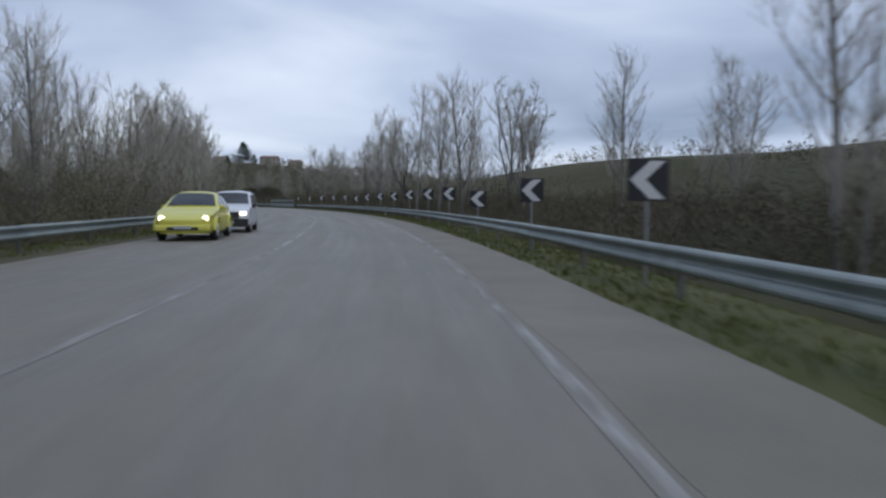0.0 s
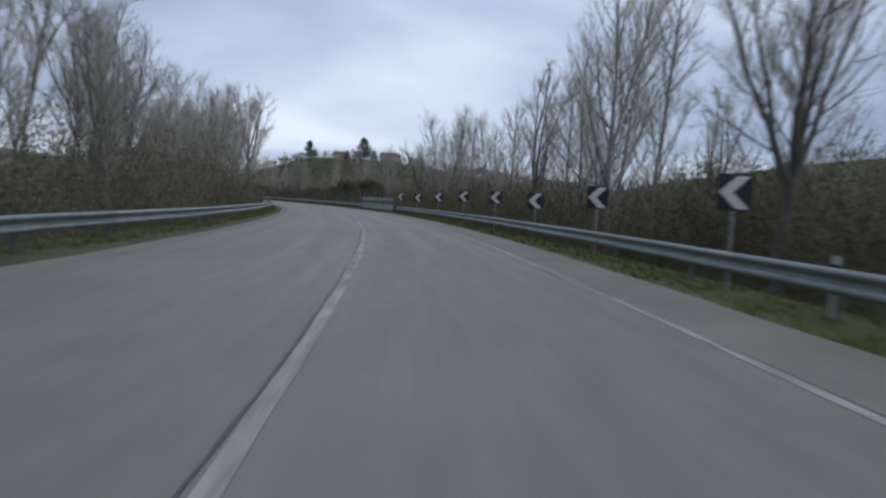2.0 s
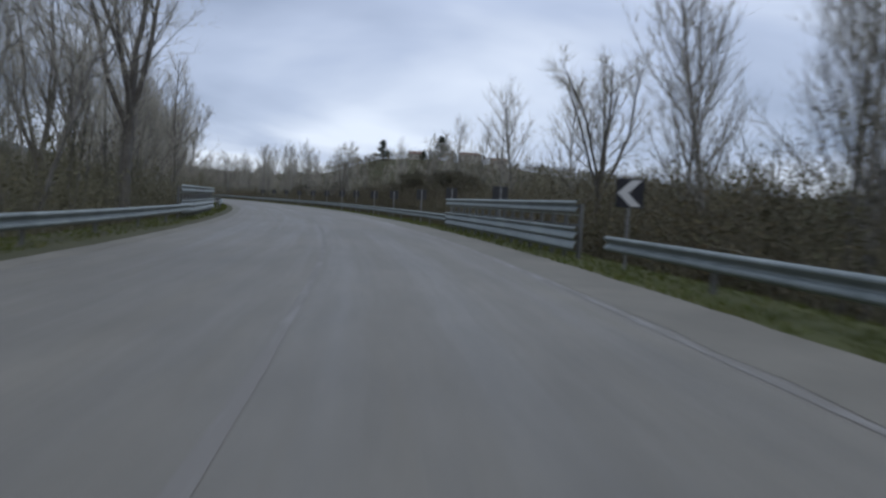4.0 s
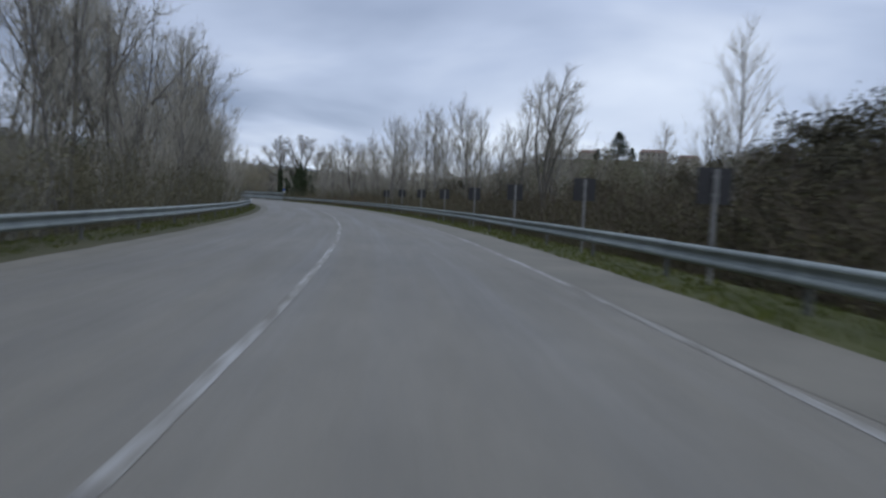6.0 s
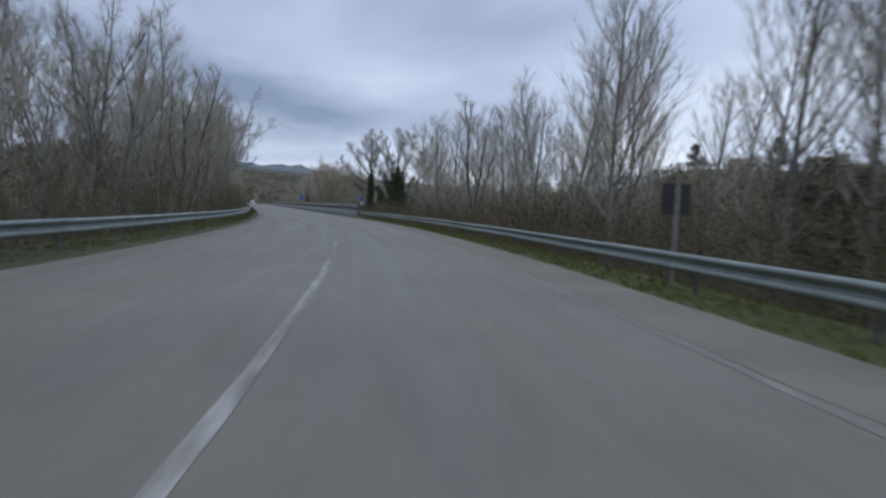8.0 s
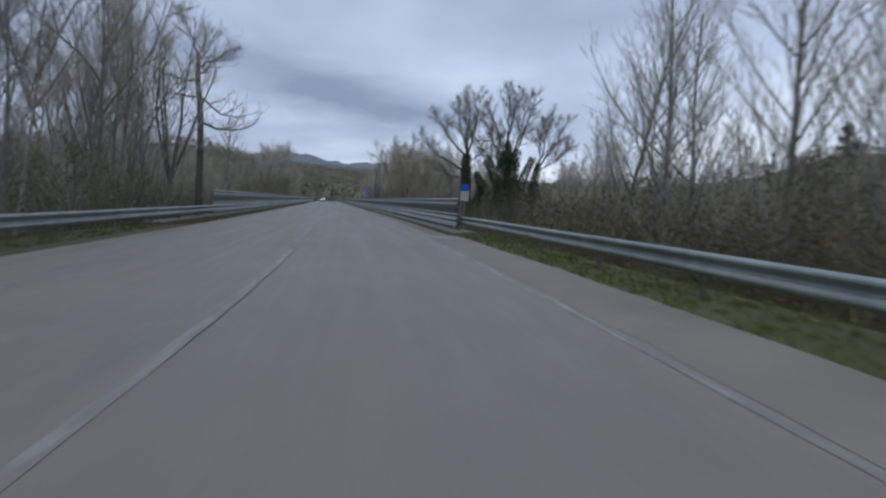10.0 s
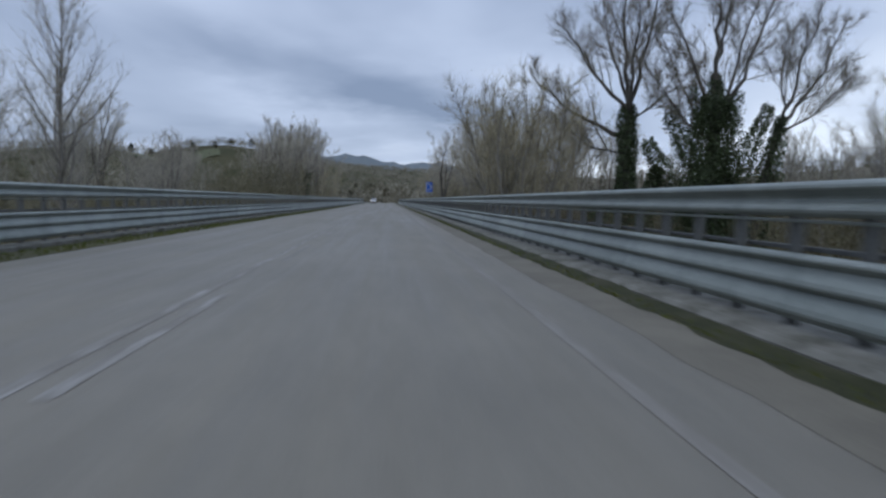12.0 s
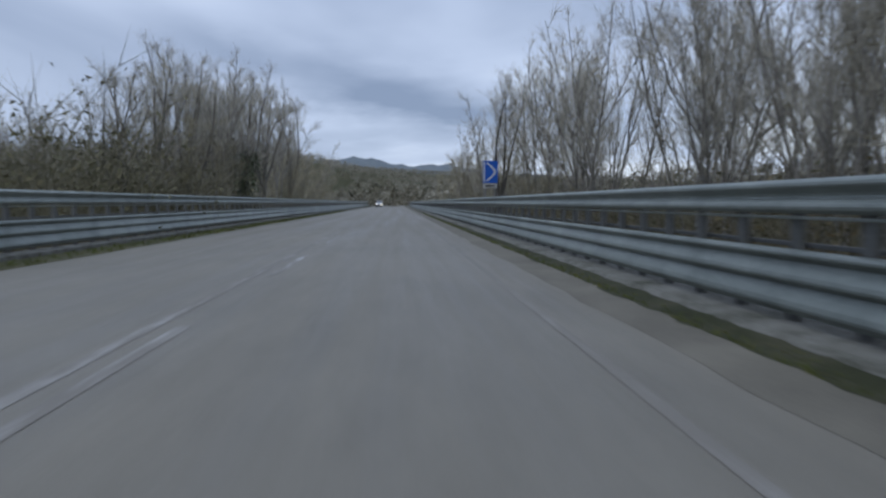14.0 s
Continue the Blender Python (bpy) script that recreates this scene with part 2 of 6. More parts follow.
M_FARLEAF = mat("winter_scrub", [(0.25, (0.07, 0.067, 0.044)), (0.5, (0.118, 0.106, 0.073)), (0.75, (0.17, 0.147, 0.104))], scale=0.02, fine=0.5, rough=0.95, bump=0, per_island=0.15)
M_PLATE = mat("pale_plate", ramp3((0.32, 0.32, 0.31), 0.15), scale=4, fine=20, rough=0.5, bump=0)
M_CONIFER = mat("dark_conifer", ramp3((0.018, 0.026, 0.014), 0.4), scale=0.5, fine=4, rough=0.9, bump=0, per_island=0.2)
# bare grey woods, base colour paled to imitate haze over the hills
M_HILLWOOD = mat("hazed_woods", [(0.3, (0.165, 0.156, 0.12)), (0.5, (0.21, 0.196, 0.15)), (0.7, (0.255, 0.232, 0.18))], scale=0.006, fine=0.3, rough=0.95, bump=0, per_island=0.06)
M_MEADOW = mat("hill_meadow", ramp3((0.088, 0.093, 0.05), 0.2), scale=0.04, fine=0.6, rough=0.95, bump=0.2)
# aerial haze is put into the ridge's blue-grey base colour
M_RIDGE = mat("hazed_ridge", [(0.35, (0.105, 0.125, 0.135)), (0.5, (0.13, 0.15, 0.16)), (0.65, (0.16, 0.18, 0.19))], scale=0.004, fine=0.05, rough=0.95, bump=0)
M_BLACK = mat("black_sign_face", ramp3((0.018, 0.018, 0.021), 0.3), scale=2, fine=20, rough=0.45, bump=0)
M_WHITE = mat("white_reflective", ramp3((0.44, 0.44, 0.435), 0.15), scale=2, fine=20, rough=0.4, bump=0)
M_SIGNBACK = mat("dull_sign_back", ramp3((0.03, 0.03, 0.032), 0.3), scale=2, fine=20, rough=0.6, bump=0)
M_POLE = mat("galvanised_pole", ramp3((0.2, 0.2, 0.195), 0.25), scale=3, fine=20, rough=0.6, metal=0.3, bump=0)
M_BLUE = mat("blue_sign_face", ramp3((0.012, 0.075, 0.34), 0.15), scale=2, fine=20, rough=0.4, bump=0)
M_YELLOW = mat("yellow_car_paint", ramp3((0.5, 0.46, 0.08), 0.06), scale=1, fine=9, rough=0.25, bump=0, spec=0.5)
M_CARWHITE = mat("white_car_paint", ramp3((0.52, 0.525, 0.53), 0.06), scale=1, fine=9, rough=0.3, bump=0, spec=0.5)
M_TYRE = mat("tyre_rubber", ramp3((0.02, 0.02, 0.02), 0.3), scale=6, fine=30, rough=0.85)
M_TRIM = mat("black_plastic", ramp3((0.025, 0.025, 0.027), 0.3), scale=4, fine=30, rough=0.6)
M_CARGLASS = mat("car_glass", ramp3((0.075, 0.08, 0.085), 0.2), scale=1, fine=9, rough=0.05, bump=0, spec=0.8)
M_RIM = mat("alloy_rim", ramp3((0.4, 0.4, 0.4), 0.15), scale=4, fine=20, rough=0.35, metal=0.7, bump=0)
M_HOUSE = mat("pale_stucco", ramp3((0.3, 0.28, 0.24), 0.15), scale=0.5, fine=6, rough=0.9)
M_ROOF = mat("clay_roof_tiles", ramp3((0.15, 0.1, 0.078), 0.3), scale=0.6, fine=6, rough=0.9)
M_WINDOW = mat("dark_window", ramp3((0.03, 0.035, 0.04), 0.2), scale=1, fine=6, rough=0.2, bump=0)


def lamp_mat(name, colour, strength):
    m = bpy.data.materials.new(name)
    m.use_nodes = True
    b = m.node_tree.nodes["Principled BSDF"]
    b.inputs["Base Color"].default_value = (*colour, 1)
    b.inputs["Emission Color"].default_value = (*colour, 1)
    b.inputs["Emission Strength"].default_value = strength
    return m


M_HEADLAMP = lamp_mat("lit_headlamp", (1.0, 0.9, 0.7), 3.0)


WORN = dict(space="UV", stretch=(1.0, 0.12, 1), scale=1.6, fine=9, rough=0.75, bump=0.15, fine_mix=0.5, detail=8)
M_PAINT = mat("worn_road_paint", [(0.40, (0.165, 0.15, 0.122)), (0.5, (0.245, 0.232, 0.203)), (0.62, (0.36, 0.35, 0.325))], **WORN)
M_FAINT = mat("faint_road_paint", [(0.46, (0.164, 0.15, 0.128)), (0.55, (0.22, 0.208, 0.187)), (0.66, (0.32, 0.31, 0.29))], **WORN)
M_GHOST = mat("ghost_road_paint", [(0.48, (0.164, 0.15, 0.128)), (0.6, (0.2, 0.187, 0.165)), (0.72, (0.265, 0.255, 0.235))], **WORN)

# ---- the road's line ----
STEP = 14.0
S0 = -20.0
HEADING = [-16.35, -12.82, -9.26, -6.14, -4.14, -0.54, 1.56, 4.52, 6.84, 9.51, 12.98, 16.51, 18.75, 21.81, 24.71, 27.65, 30.48, 33.17, 35.65, 38.21, 40.11, 40.75, 41.2, 41.4, 41.5]
START = (-7.587, -18.983)
S_MIN, S_MAX = -80.0, 620.0
_ss = np.arange(S_MIN, S_MAX + 0.01, 0.25)
_hh = np.radians(np.interp(_ss, S0 + STEP * np.arange(len(HEADING)), HEADING))
_x = np.concatenate([[0], np.cumsum(-np.sin(_hh[:-1]) * 0.25)])
_y = np.concatenate([[0], np.cumsum(np.cos(_hh[:-1]) * 0.25)])
_k = int(round((S0 - S_MIN) / 0.25))
_x += START[0] - _x[_k]
_y += START[1] - _y[_k]


def line(s):
    """Centre line at the arc length s: x, y and the heading in radians."""
    return np.interp(s, _ss, _x), np.interp(s, _ss, _y), np.interp(s, _ss, _hh)


def at(s, d, z=0.0):
    """The point at s along the road and d metres to the right of its centre line."""
    x, y, h = line(s)
    return (x + d * np.cos(h), y + d * np.sin(h), z + 0 * x)


def place(s, d, z=0.0, turn=0.0, size=1.0):
    """A pose at s, d whose y axis runs along the road."""
    x, y, h = line(s)
    return Matrix.Translation((x + d * math.cos(h), y + d * math.sin(h), z)) @ Matrix.Rotation(h + radians(turn), 4, 'Z') @ Matrix.Diagonal((size, size, size, 1))


def road_frame(X, Y):
    """Nearest s and signed d of many points."""
    sub = slice(None, None, 8)
    xs, ys, hs, ss = _x[sub], _y[sub], _hh[sub], _ss[sub]
    S = np.empty(len(X)); D = np.empty(len(X))
    for i in range(0, len(X), 2000):
        j = ((X[i:i + 2000, None] - xs) ** 2 + (Y[i:i + 2000, None] - ys) ** 2).argmin(1)
        S[i:i + 2000] = ss[j]
        D[i:i + 2000] = (X[i:i + 2000] - xs[j]) * np.cos(hs[j]) + (Y[i:i + 2000] - ys[j]) * np.sin(hs[j])
    return S, D


def smooth(a, b, x):
    t = np.clip((x - a) / (b - a), 0, 1)
    return t * t * (3 - 2 * t)


BRIDGE = 273.0      # where the high parapet rails begin


def land(X, Y, S=None, D=None):
    """Height of the natural ground."""
    X = np.asarray(X, float); Y = np.asarray(Y, float)
    if S is None:
        S, D = road_frame(X, Y)
    ad = np.abs(D)
    z = -0.14 - 0.9 * smooth(6.8, 9.5, ad) - 1.8 * smooth(7.5, 13, ad) * smooth(235, 270, S)
    rise = 18.5 * smooth(12, 330, D) * (1 - smooth(190, 275, S)) + (6.0 + 2.8 * smooth(72, 100, S)) * smooth(13, 64, D) * (1 - smooth(110, 190, S))
    bank = 1.55 * smooth(8.3, 11.5, D) * (1 - smooth(18, 30, D)) * (1 - smooth(58, 74, S))
    z = z + rise + bank
    far = smooth(60, 260, ad)
    for cx, cy, h, r in ((-600, 560, 42, 110), (-625, 665, 8, 80), (-655, 735, 22, 60), (-470, 680, 8, 130), (-1950, 2080, 78, 330), (-1450, 2400, 60, 380), (-2500, 1700, 95, 420), (-700, 2900, 80, 600), (1500, 1900, 60, 800), (-2600, 200, 120, 700)):
        z = z + h * np.exp(-((X - cx) ** 2 + (Y - cy) ** 2) / (2 * r * r)) * np.maximum(far, smooth(480, 640, Y))
    z = z + (28 * np.exp(-((X + 20) ** 2 + (Y - 640) ** 2) / 45000) + 12 * np.exp(-((X + 150) ** 2 + (Y - 690) ** 2) / 28800)) * (0.6 + 0.4 * smooth(-130, -66, X)) * np.maximum(far, smooth(480, 640, Y))
    z = z + far * (1.2 * np.sin(X * 0.021 + 1.3) * np.cos(Y * 0.017) + 0.7 * np.sin(X * 0.05 + Y * 0.043))
    return z


def mesh_object(name, verts, faces, material, parent=None, label="", uv=None, smooth_shade=False):
    me = bpy.data.meshes.new(name)
    me.from_pydata([tuple(map(float, v)) for v in verts] if not isinstance(verts, np.ndarray) else verts.tolist(), [], faces if not isinstance(faces, np.ndarray) else faces.tolist())
    me.materials.append(material)
    if smooth_shade:
        me.polygons.foreach_set("use_smooth", [True] * len(me.polygons))
    me.update()
    ob = new(name, me)
    if parent is not None:
        ob.parent = parent
    if label:
        ob["label"] = label
    return ob


def part(name, bm, material, parent, label=""):
    me = bpy.data.meshes.new(name)
    bm.to_mesh(me)
    bm.free()
    me.materials.append(material)
    ob = new(name, me)
    ob.parent = parent
    if label:
        ob["label"] = label
    return ob


def thing(name, m, label, category, group="", kind=""):
    e = new(name)
    e.empty_display_size = 0.2
    e.matrix_basis = m
    return tagged(e, label, category, group, kind)


def box(bm, x0, x1, y0, y1, z0, z1, bevel=0.0):
    r = bmesh.ops.create_cube(bm, size=1)
    vs = r["verts"]
    bmesh.ops.scale(bm, vec=(x1 - x0, y1 - y0, z1 - z0), verts=vs)
    bmesh.ops.translate(bm, vec=((x0 + x1) / 2, (y0 + y1) / 2, (z0 + z1) / 2), verts=vs)
    if bevel:
        es = list({e for v in vs for e in v.link_edges})
        bmesh.ops.bevel(bm, geom=es, offset=bevel, segments=2, affect='EDGES', profile=0.5)
    return bm


def newbox(*a, bevel=0.0):
    return box(bmesh.new(), *a, bevel=bevel)


def cyl(bm, r0, r1, p, q, n=10):
    p, q = Vector(p), Vector(q)
    m = Matrix.Translation((p + q) / 2) @ (q - p).to_track_quat('Z', 'Y').to_matrix().to_4x4()
    bmesh.ops.create_cone(bm, cap_ends=True, segments=n, radius1=r0, radius2=r1, depth=(q - p).length, matrix=m)
    return bm


def ribbon(name, s0, s1, profile, material, step=2.0, wobble=0.0, parent=None, label="", closed=True, seed=0, shift=None):
    """A band along the road with the cross-section profile [(d, z), ...]; closed: a solid ring."""
    n = max(2, int(round((s1 - s0) / step)) + 1)
    s = np.linspace(s0, s1, n)
    rng = np.random.RandomState(seed)
    k = len(profile)
    V = np.empty((n, k, 3))
    x, y, h = line(s)
    for j, (d, z) in enumerate(profile):
        dd = d + (rng.uniform(-wobble, wobble, n) if wobble else 0) + (shift(s) if shift else 0)
        V[:, j, 0] = x + dd * np.cos(h)
        V[:, j, 1] = y + dd * np.sin(h)
        V[:, j, 2] = z
    F = []
    rng_k = range(k) if closed else range(k - 1)
    for i in range(n - 1):
        for j in rng_k:
            a, b = i * k + j, i * k + (j + 1) % k
            F.append((a, b, b + k, a + k))
    if closed:
        F.append(tuple(range(k))); F.append(tuple((n - 1) * k + j for j in reversed(range(k))))
    ob = mesh_object(name, V.reshape(-1, 3), F, material, parent, label)
    uv = np.stack([np.tile([q[0] for q in profile], n), np.repeat(s, k)], 1)
    lay = ob.data.uv_layers.new(name="along")
    loops = np.empty(len(ob.data.loops), dtype=np.int32)
    ob.data.loops.foreach_get("vertex_index", loops)
    lay.data.foreach_set("uv", uv[loops].ravel())
    return ob

# ---- ground ----
def axis(lo, hi, step, far):
    inner = np.arange(lo, hi + 0.1, step)
    out = [hi]; g = step
    while out[-1] < far:
        g *= 1.22; out.append(out[-1] + g)
    inn = [lo]; g = step
    while inn[-1] > -far:
        g *= 1.22; inn.append(inn[-1] - g)
    return np.concatenate([inn[:0:-1], inner, out[1:]])


def build_ground():
    ax, ay = axis(-300, 80, 3.0, 4200), axis(-70, 480, 3.0, 4200)
    X, Y = np.meshgrid(ax, ay, indexing="ij")
    Z = land(X.ravel(), Y.ravel())
    V = np.stack([X.ravel(), Y.ravel(), Z], 1)
    n, m = len(ax), len(ay)
    i, j = np.meshgrid(np.arange(n - 1), np.arange(m - 1), indexing="ij")
    a = (i * m + j).ravel()
    F = np.stack([a, a + m, a + m + 1, a + 1], 1)
    ob = mesh_object("ground", V, F, M_GROUND, smooth_shade=True)
    tagged(ob, "rolling winter grassland with brown and olive patches", "ground", kind="structure")


build_ground()
road = tagged(ribbon("road", S_MIN, S_MAX, [(-4.5, 0.0), (-2.2, 0.0), (0, 0.0), (2.2, 0.0), (4.0, 0.0), (5.36, 0.0), (5.40, -0.13), (-4.55, -0.13)], M_ASPHALT, 1.0, wobble=0.03),
              "worn pale grey asphalt two-lane country road", "road", kind="structure")
for nm, prof in (("verge_east", [(5.33, -0.02), (5.5, 0.0), (6.1, 0.02), (7.2, -0.04), (8.2, -0.5), (8.2, -0.9), (5.33, -0.15)]), ("verge_west", [(-4.48, -0.02), (-4.7, 0.0), (-5.6, 0.02), (-6.6, -0.04), (-7.6, -0.5), (-7.6, -0.9), (-4.48, -0.15)])):
    tagged(ribbon(nm, S_MIN, S_MAX, prof, M_VERGE if nm == "verge_east" else M_VERGEDRY, 1.0, wobble=0.04, seed=3), "soil verge with thin grass beside the road", "verge", kind="structure")

for nm, d0, d1 in (("shoulder_east", 4.02, 5.36), ("shoulder_west", -4.5, -4.0)):
    tagged(ribbon(nm, S_MIN, 268, [(d0, 0.003), (d1, 0.003)], M_SHOULDER, 1.0, wobble=0.06, seed=12, closed=False), "dusty paler asphalt shoulder outside the edge line", "shoulder", kind="structure")

# painted lines
def stripe(name, s0, s1, d, w, material, label, z=0.004, seed=1, shift=None):
    return tagged(ribbon(name, s0, s1, [(d - w / 2, z), (d + w / 2, z)], material, 1.0, wobble=0.008, seed=seed, shift=shift, closed=False), label, "road marking", kind="structure")


LANE = 3.9
def bulge(s):
    return 0.16 * smooth(30, 50, s) * (1 - smooth(95, 140, s))


stripe("centre_line", -60, 17, 0.0, 0.12, M_FAINT, "patchy worn white centre line on asphalt", seed=7)
stripe("centre_line", 17, 87, 0.0, 0.125, M_PAINT, "worn solid white centre line on asphalt", shift=bulge)
stripe("centre_line", 87, 140, 0.0, 0.11, M_GHOST, "almost worn away white centre line on asphalt", shift=bulge)
stripe("centre_line", 140, 153, 0.0, 0.115, M_FAINT, "faint worn white centre line on asphalt", seed=9)
stripe("centre_line", 153, 214, 0.0, 0.12, M_PAINT, "worn solid white centre line on asphalt")
stripe("centre_line", 214, 262, 0.0, 0.12, M_FAINT, "faint worn white centre line on asphalt")
stripe("edge_line", -60, 20, LANE, 0.13, M_FAINT, "patchy worn white edge line on asphalt", seed=8)
stripe("edge_line", 20, 76, LANE, 0.115, M_PAINT, "worn solid white edge line on asphalt", seed=2)
stripe("edge_line", 76, 130, LANE, 0.11, M_FAINT, "faint worn white edge line on asphalt", seed=2)
stripe("edge_line", 130, 180, LANE, 0.115, M_PAINT, "worn solid white edge line on asphalt", seed=3)
stripe("edge_line", 180, 266, LANE, 0.11, M_FAINT, "faint worn white edge line on asphalt", seed=3)
stripe("edge_line", 266, 560, LANE - 0.15, 0.11, M_GHOST, "faint worn white edge line on asphalt", seed=4)
stripe("centre_line", 262, 560, -0.14, 0.13, M_FAINT, "faint solid white centre line on the bridge", seed=5)
for k in range(22):
    stripe("centre_dash", 264 + 9 * k, 268.5 + 9 * k, 0.16, 0.13, M_FAINT, "short worn white dash beside the centre line", seed=6)

# ---- guard rails ----
WAVE = [(0.0, 0.31), (0.03, 0.31), (0.058, 0.298), (0.078, 0.275), (0.082, 0.248), (0.07, 0.228), (0.035, 0.20), (0.012, 0.178), (0.004, 0.155), (0.012, 0.14), (0.045, 0.118), (0.074, 0.09), (0.082, 0.062), (0.076, 0.035), (0.055, 0.012), (0.03, 0.0), (0.0, 0.0)]


def beam_mesh(name, profile, length, material, side):
    """A corrugated beam; profile (depth towards the road, height), 4 mm sheet."""
    t = 0.005
    k = len(profile)
    V = []
    for y in (-length / 2, length / 2):
        for dp, z in profile:
            V.append((-side * dp, y, z))
        for dp, z in profile:
            V.append((-side * (dp - t), y, z))
    F = []
    for j in range(k - 1):
        F += [(j, j + 1, 2 * k + j + 1, 2 * k + j), (k + j + 1, k + j, 3 * k + j, 3 * k + j + 1)]
    F += [(0, k, 3 * k, 2 * k), (k - 1, 3 * k - 1, 4 * k - 1, 2 * k - 1)]
    me = bpy.data.meshes.new(name)
    me.from_pydata(V, [], F)
    me.materials.append(material)
    me.update()
    return me


def child(name, me, parent, m):
    o = new(name, me)
    o.parent = parent
    o.matrix_basis = m
    return o


def guard_rail(name, s0, s1, d, side, top, label):
    base = thing(name, Matrix.Identity(4), label, "guard rail", kind="structure")
    me = beam_mesh("rail_beam", WAVE, 4.3, M_STEEL, side)
    bm = newbox(-0.03, 0.03, -0.05, 0.05, -0.7, top - 0.06, bevel=0.008)
    pm = bpy.data.meshes.new("rail_post"); bm.to_mesh(pm); bm.free(); pm.materials.append(M_POST)
    n = int((s1 - s0) / 4)
    for i in range(n):
        s = s0 + 4 * i
        child("rail_beam", me, base, place(s + 2, d, top - 0.31 + 0.004 * math.sin(i * 1.7), 0.15 * side))
        child("rail_post", pm, base, place(s, d + side * 0.09, 0))
    return base


OUTER = "galvanised corrugated steel guard rail on the outer verge"
INNER = "galvanised corrugated steel guard rail on the inner verge"
guard_rail("guard_rail", -60, 114, 6.1, 1, 0.68, OUTER)
guard_rail("guard_rail", 130, 274, 6.1, 1, 0.68, OUTER)
guard_rail("guard_rail", -60, 128, -5.35, -1, 0.64, INNER)
guard_rail("guard_rail", 146, 284, -5.35, -1, 0.65, INNER)

DEEP = [(0.0, 0.60), (0.04, 0.60), (0.075, 0.588), (0.088, 0.565), (0.088, 0.545), (0.07, 0.525), (0.03, 0.505), (0.012, 0.485), (0.02, 0.465), (0.05, 0.42), (0.08, 0.37), (0.09, 0.335), (0.088, 0.315), (0.07, 0.295), (0.03, 0.278), (0.012, 0.26), (0.02, 0.24), (0.05, 0.19), (0.08, 0.13), (0.092, 0.085), (0.088, 0.06), (0.06, 0.03), (0.03, 0.02), (0.025, 0.0)]


def bridge_rail(name, s0, s1, d, side, label):
    base = thing(name, Matrix.Identity(4), label, "bridge rail", kind="structure")
    lower = beam_mesh("lower_beam", DEEP, 4.15, M_STEEL, side)
    upper = beam_mesh("upper_beam", WAVE, 4.15, M_STEEL, side)
    bm = newbox(-0.04, 0.04, -0.075, 0.075, 0.0, 1.36, bevel=0.012)
    pm = bpy.data.meshes.new("parapet_post"); bm.to_mesh(pm); bm.free(); pm.materials.append(M_POST)
    bm = newbox(-0.02, 0.02, -2.06, 2.06, 0.0, 0.045, bevel=0.006)
    rm = bpy.data.meshes.new("back_rail"); bm.to_mesh(rm); bm.free(); rm.materials.append(M_POST)
    bm = newbox(-0.012, 0.012, -2.06, 2.06, 0.0, 0.028, bevel=0.005)
    lm = bpy.data.meshes.new("lip_rail"); bm.to_mesh(lm); bm.free(); lm.materials.append(M_STEEL)
    n = int((s1 - s0) / 4.0)
    for i in range(n):
        s = s0 + 4.0 * i
        child("back_rail", rm, base, place(s + 2.0, d + side * 0.17, 0.80))
        child("lip_rail", lm, base, place(s + 2.0, d + side * 0.02, 1.065))
        child("lower_beam", lower, base, place(s + 2.0, d, 0.19, 0.1 * side))
        child("upper_beam", upper, base, place(s + 2.0, d, 1.12, 0.1 * side))
        for k in range(4):
            child("parapet_post", pm, base, place(s + 1.0 * k, d + side * 0.09, 0.0))
    return base


bridge_rail("bridge_rail", BRIDGE, 525, 5.85, 1, "high galvanised steel bridge parapet with two corrugated beams")
bridge_rail("bridge_rail", BRIDGE + 10.5, 523.5, -5.75, -1, "high galvanised steel bridge parapet on the opposite edge")
bridge_rail("bridge_rail", 114, 130, 6.1, 1, "short galvanised steel parapet over a culvert")
bridge_rail("bridge_rail", 128, 146, -5.6, -1, "short galvanised steel parapet over a culvert")
for nm, d0, d1 in (("kerb_east", 5.43, 6.3), ("kerb_west", -6.2, -5.4)):
    tagged(ribbon(nm, BRIDGE - 2, 560, [(d0, -0.1), (d0, 0.05), (d0 + 0.10, 0.095), (d0 + 0.3, 0.11), (d1 - 0.03, 0.12), (d1, 0.1), (d1, -0.4), (d0, -0.4)], M_CONC, 1.5, seed=8), "weathered concrete bridge kerb stained by moss", "kerb", kind="structure")

tagged(ribbon("bridge_gutter", 270, 560, [(4.45, 0.003), (4.8, 0.004), (5.42, 0.005)], M_DIRT, 1.0, wobble=0.06, seed=21, closed=False), "dirty darker strip of asphalt along the bridge kerb", "gutter", kind="structure")
tagged(ribbon("moss_strip", 271, 560, [(5.1, 0.008), (5.24, 0.018), (5.42, 0.06), (5.42, 0.002), (5.1, 0.002)], M_MOSS, 0.5, wobble=0.09, seed=22), "dark moss along the foot of the bridge kerb", "moss", kind="structure")

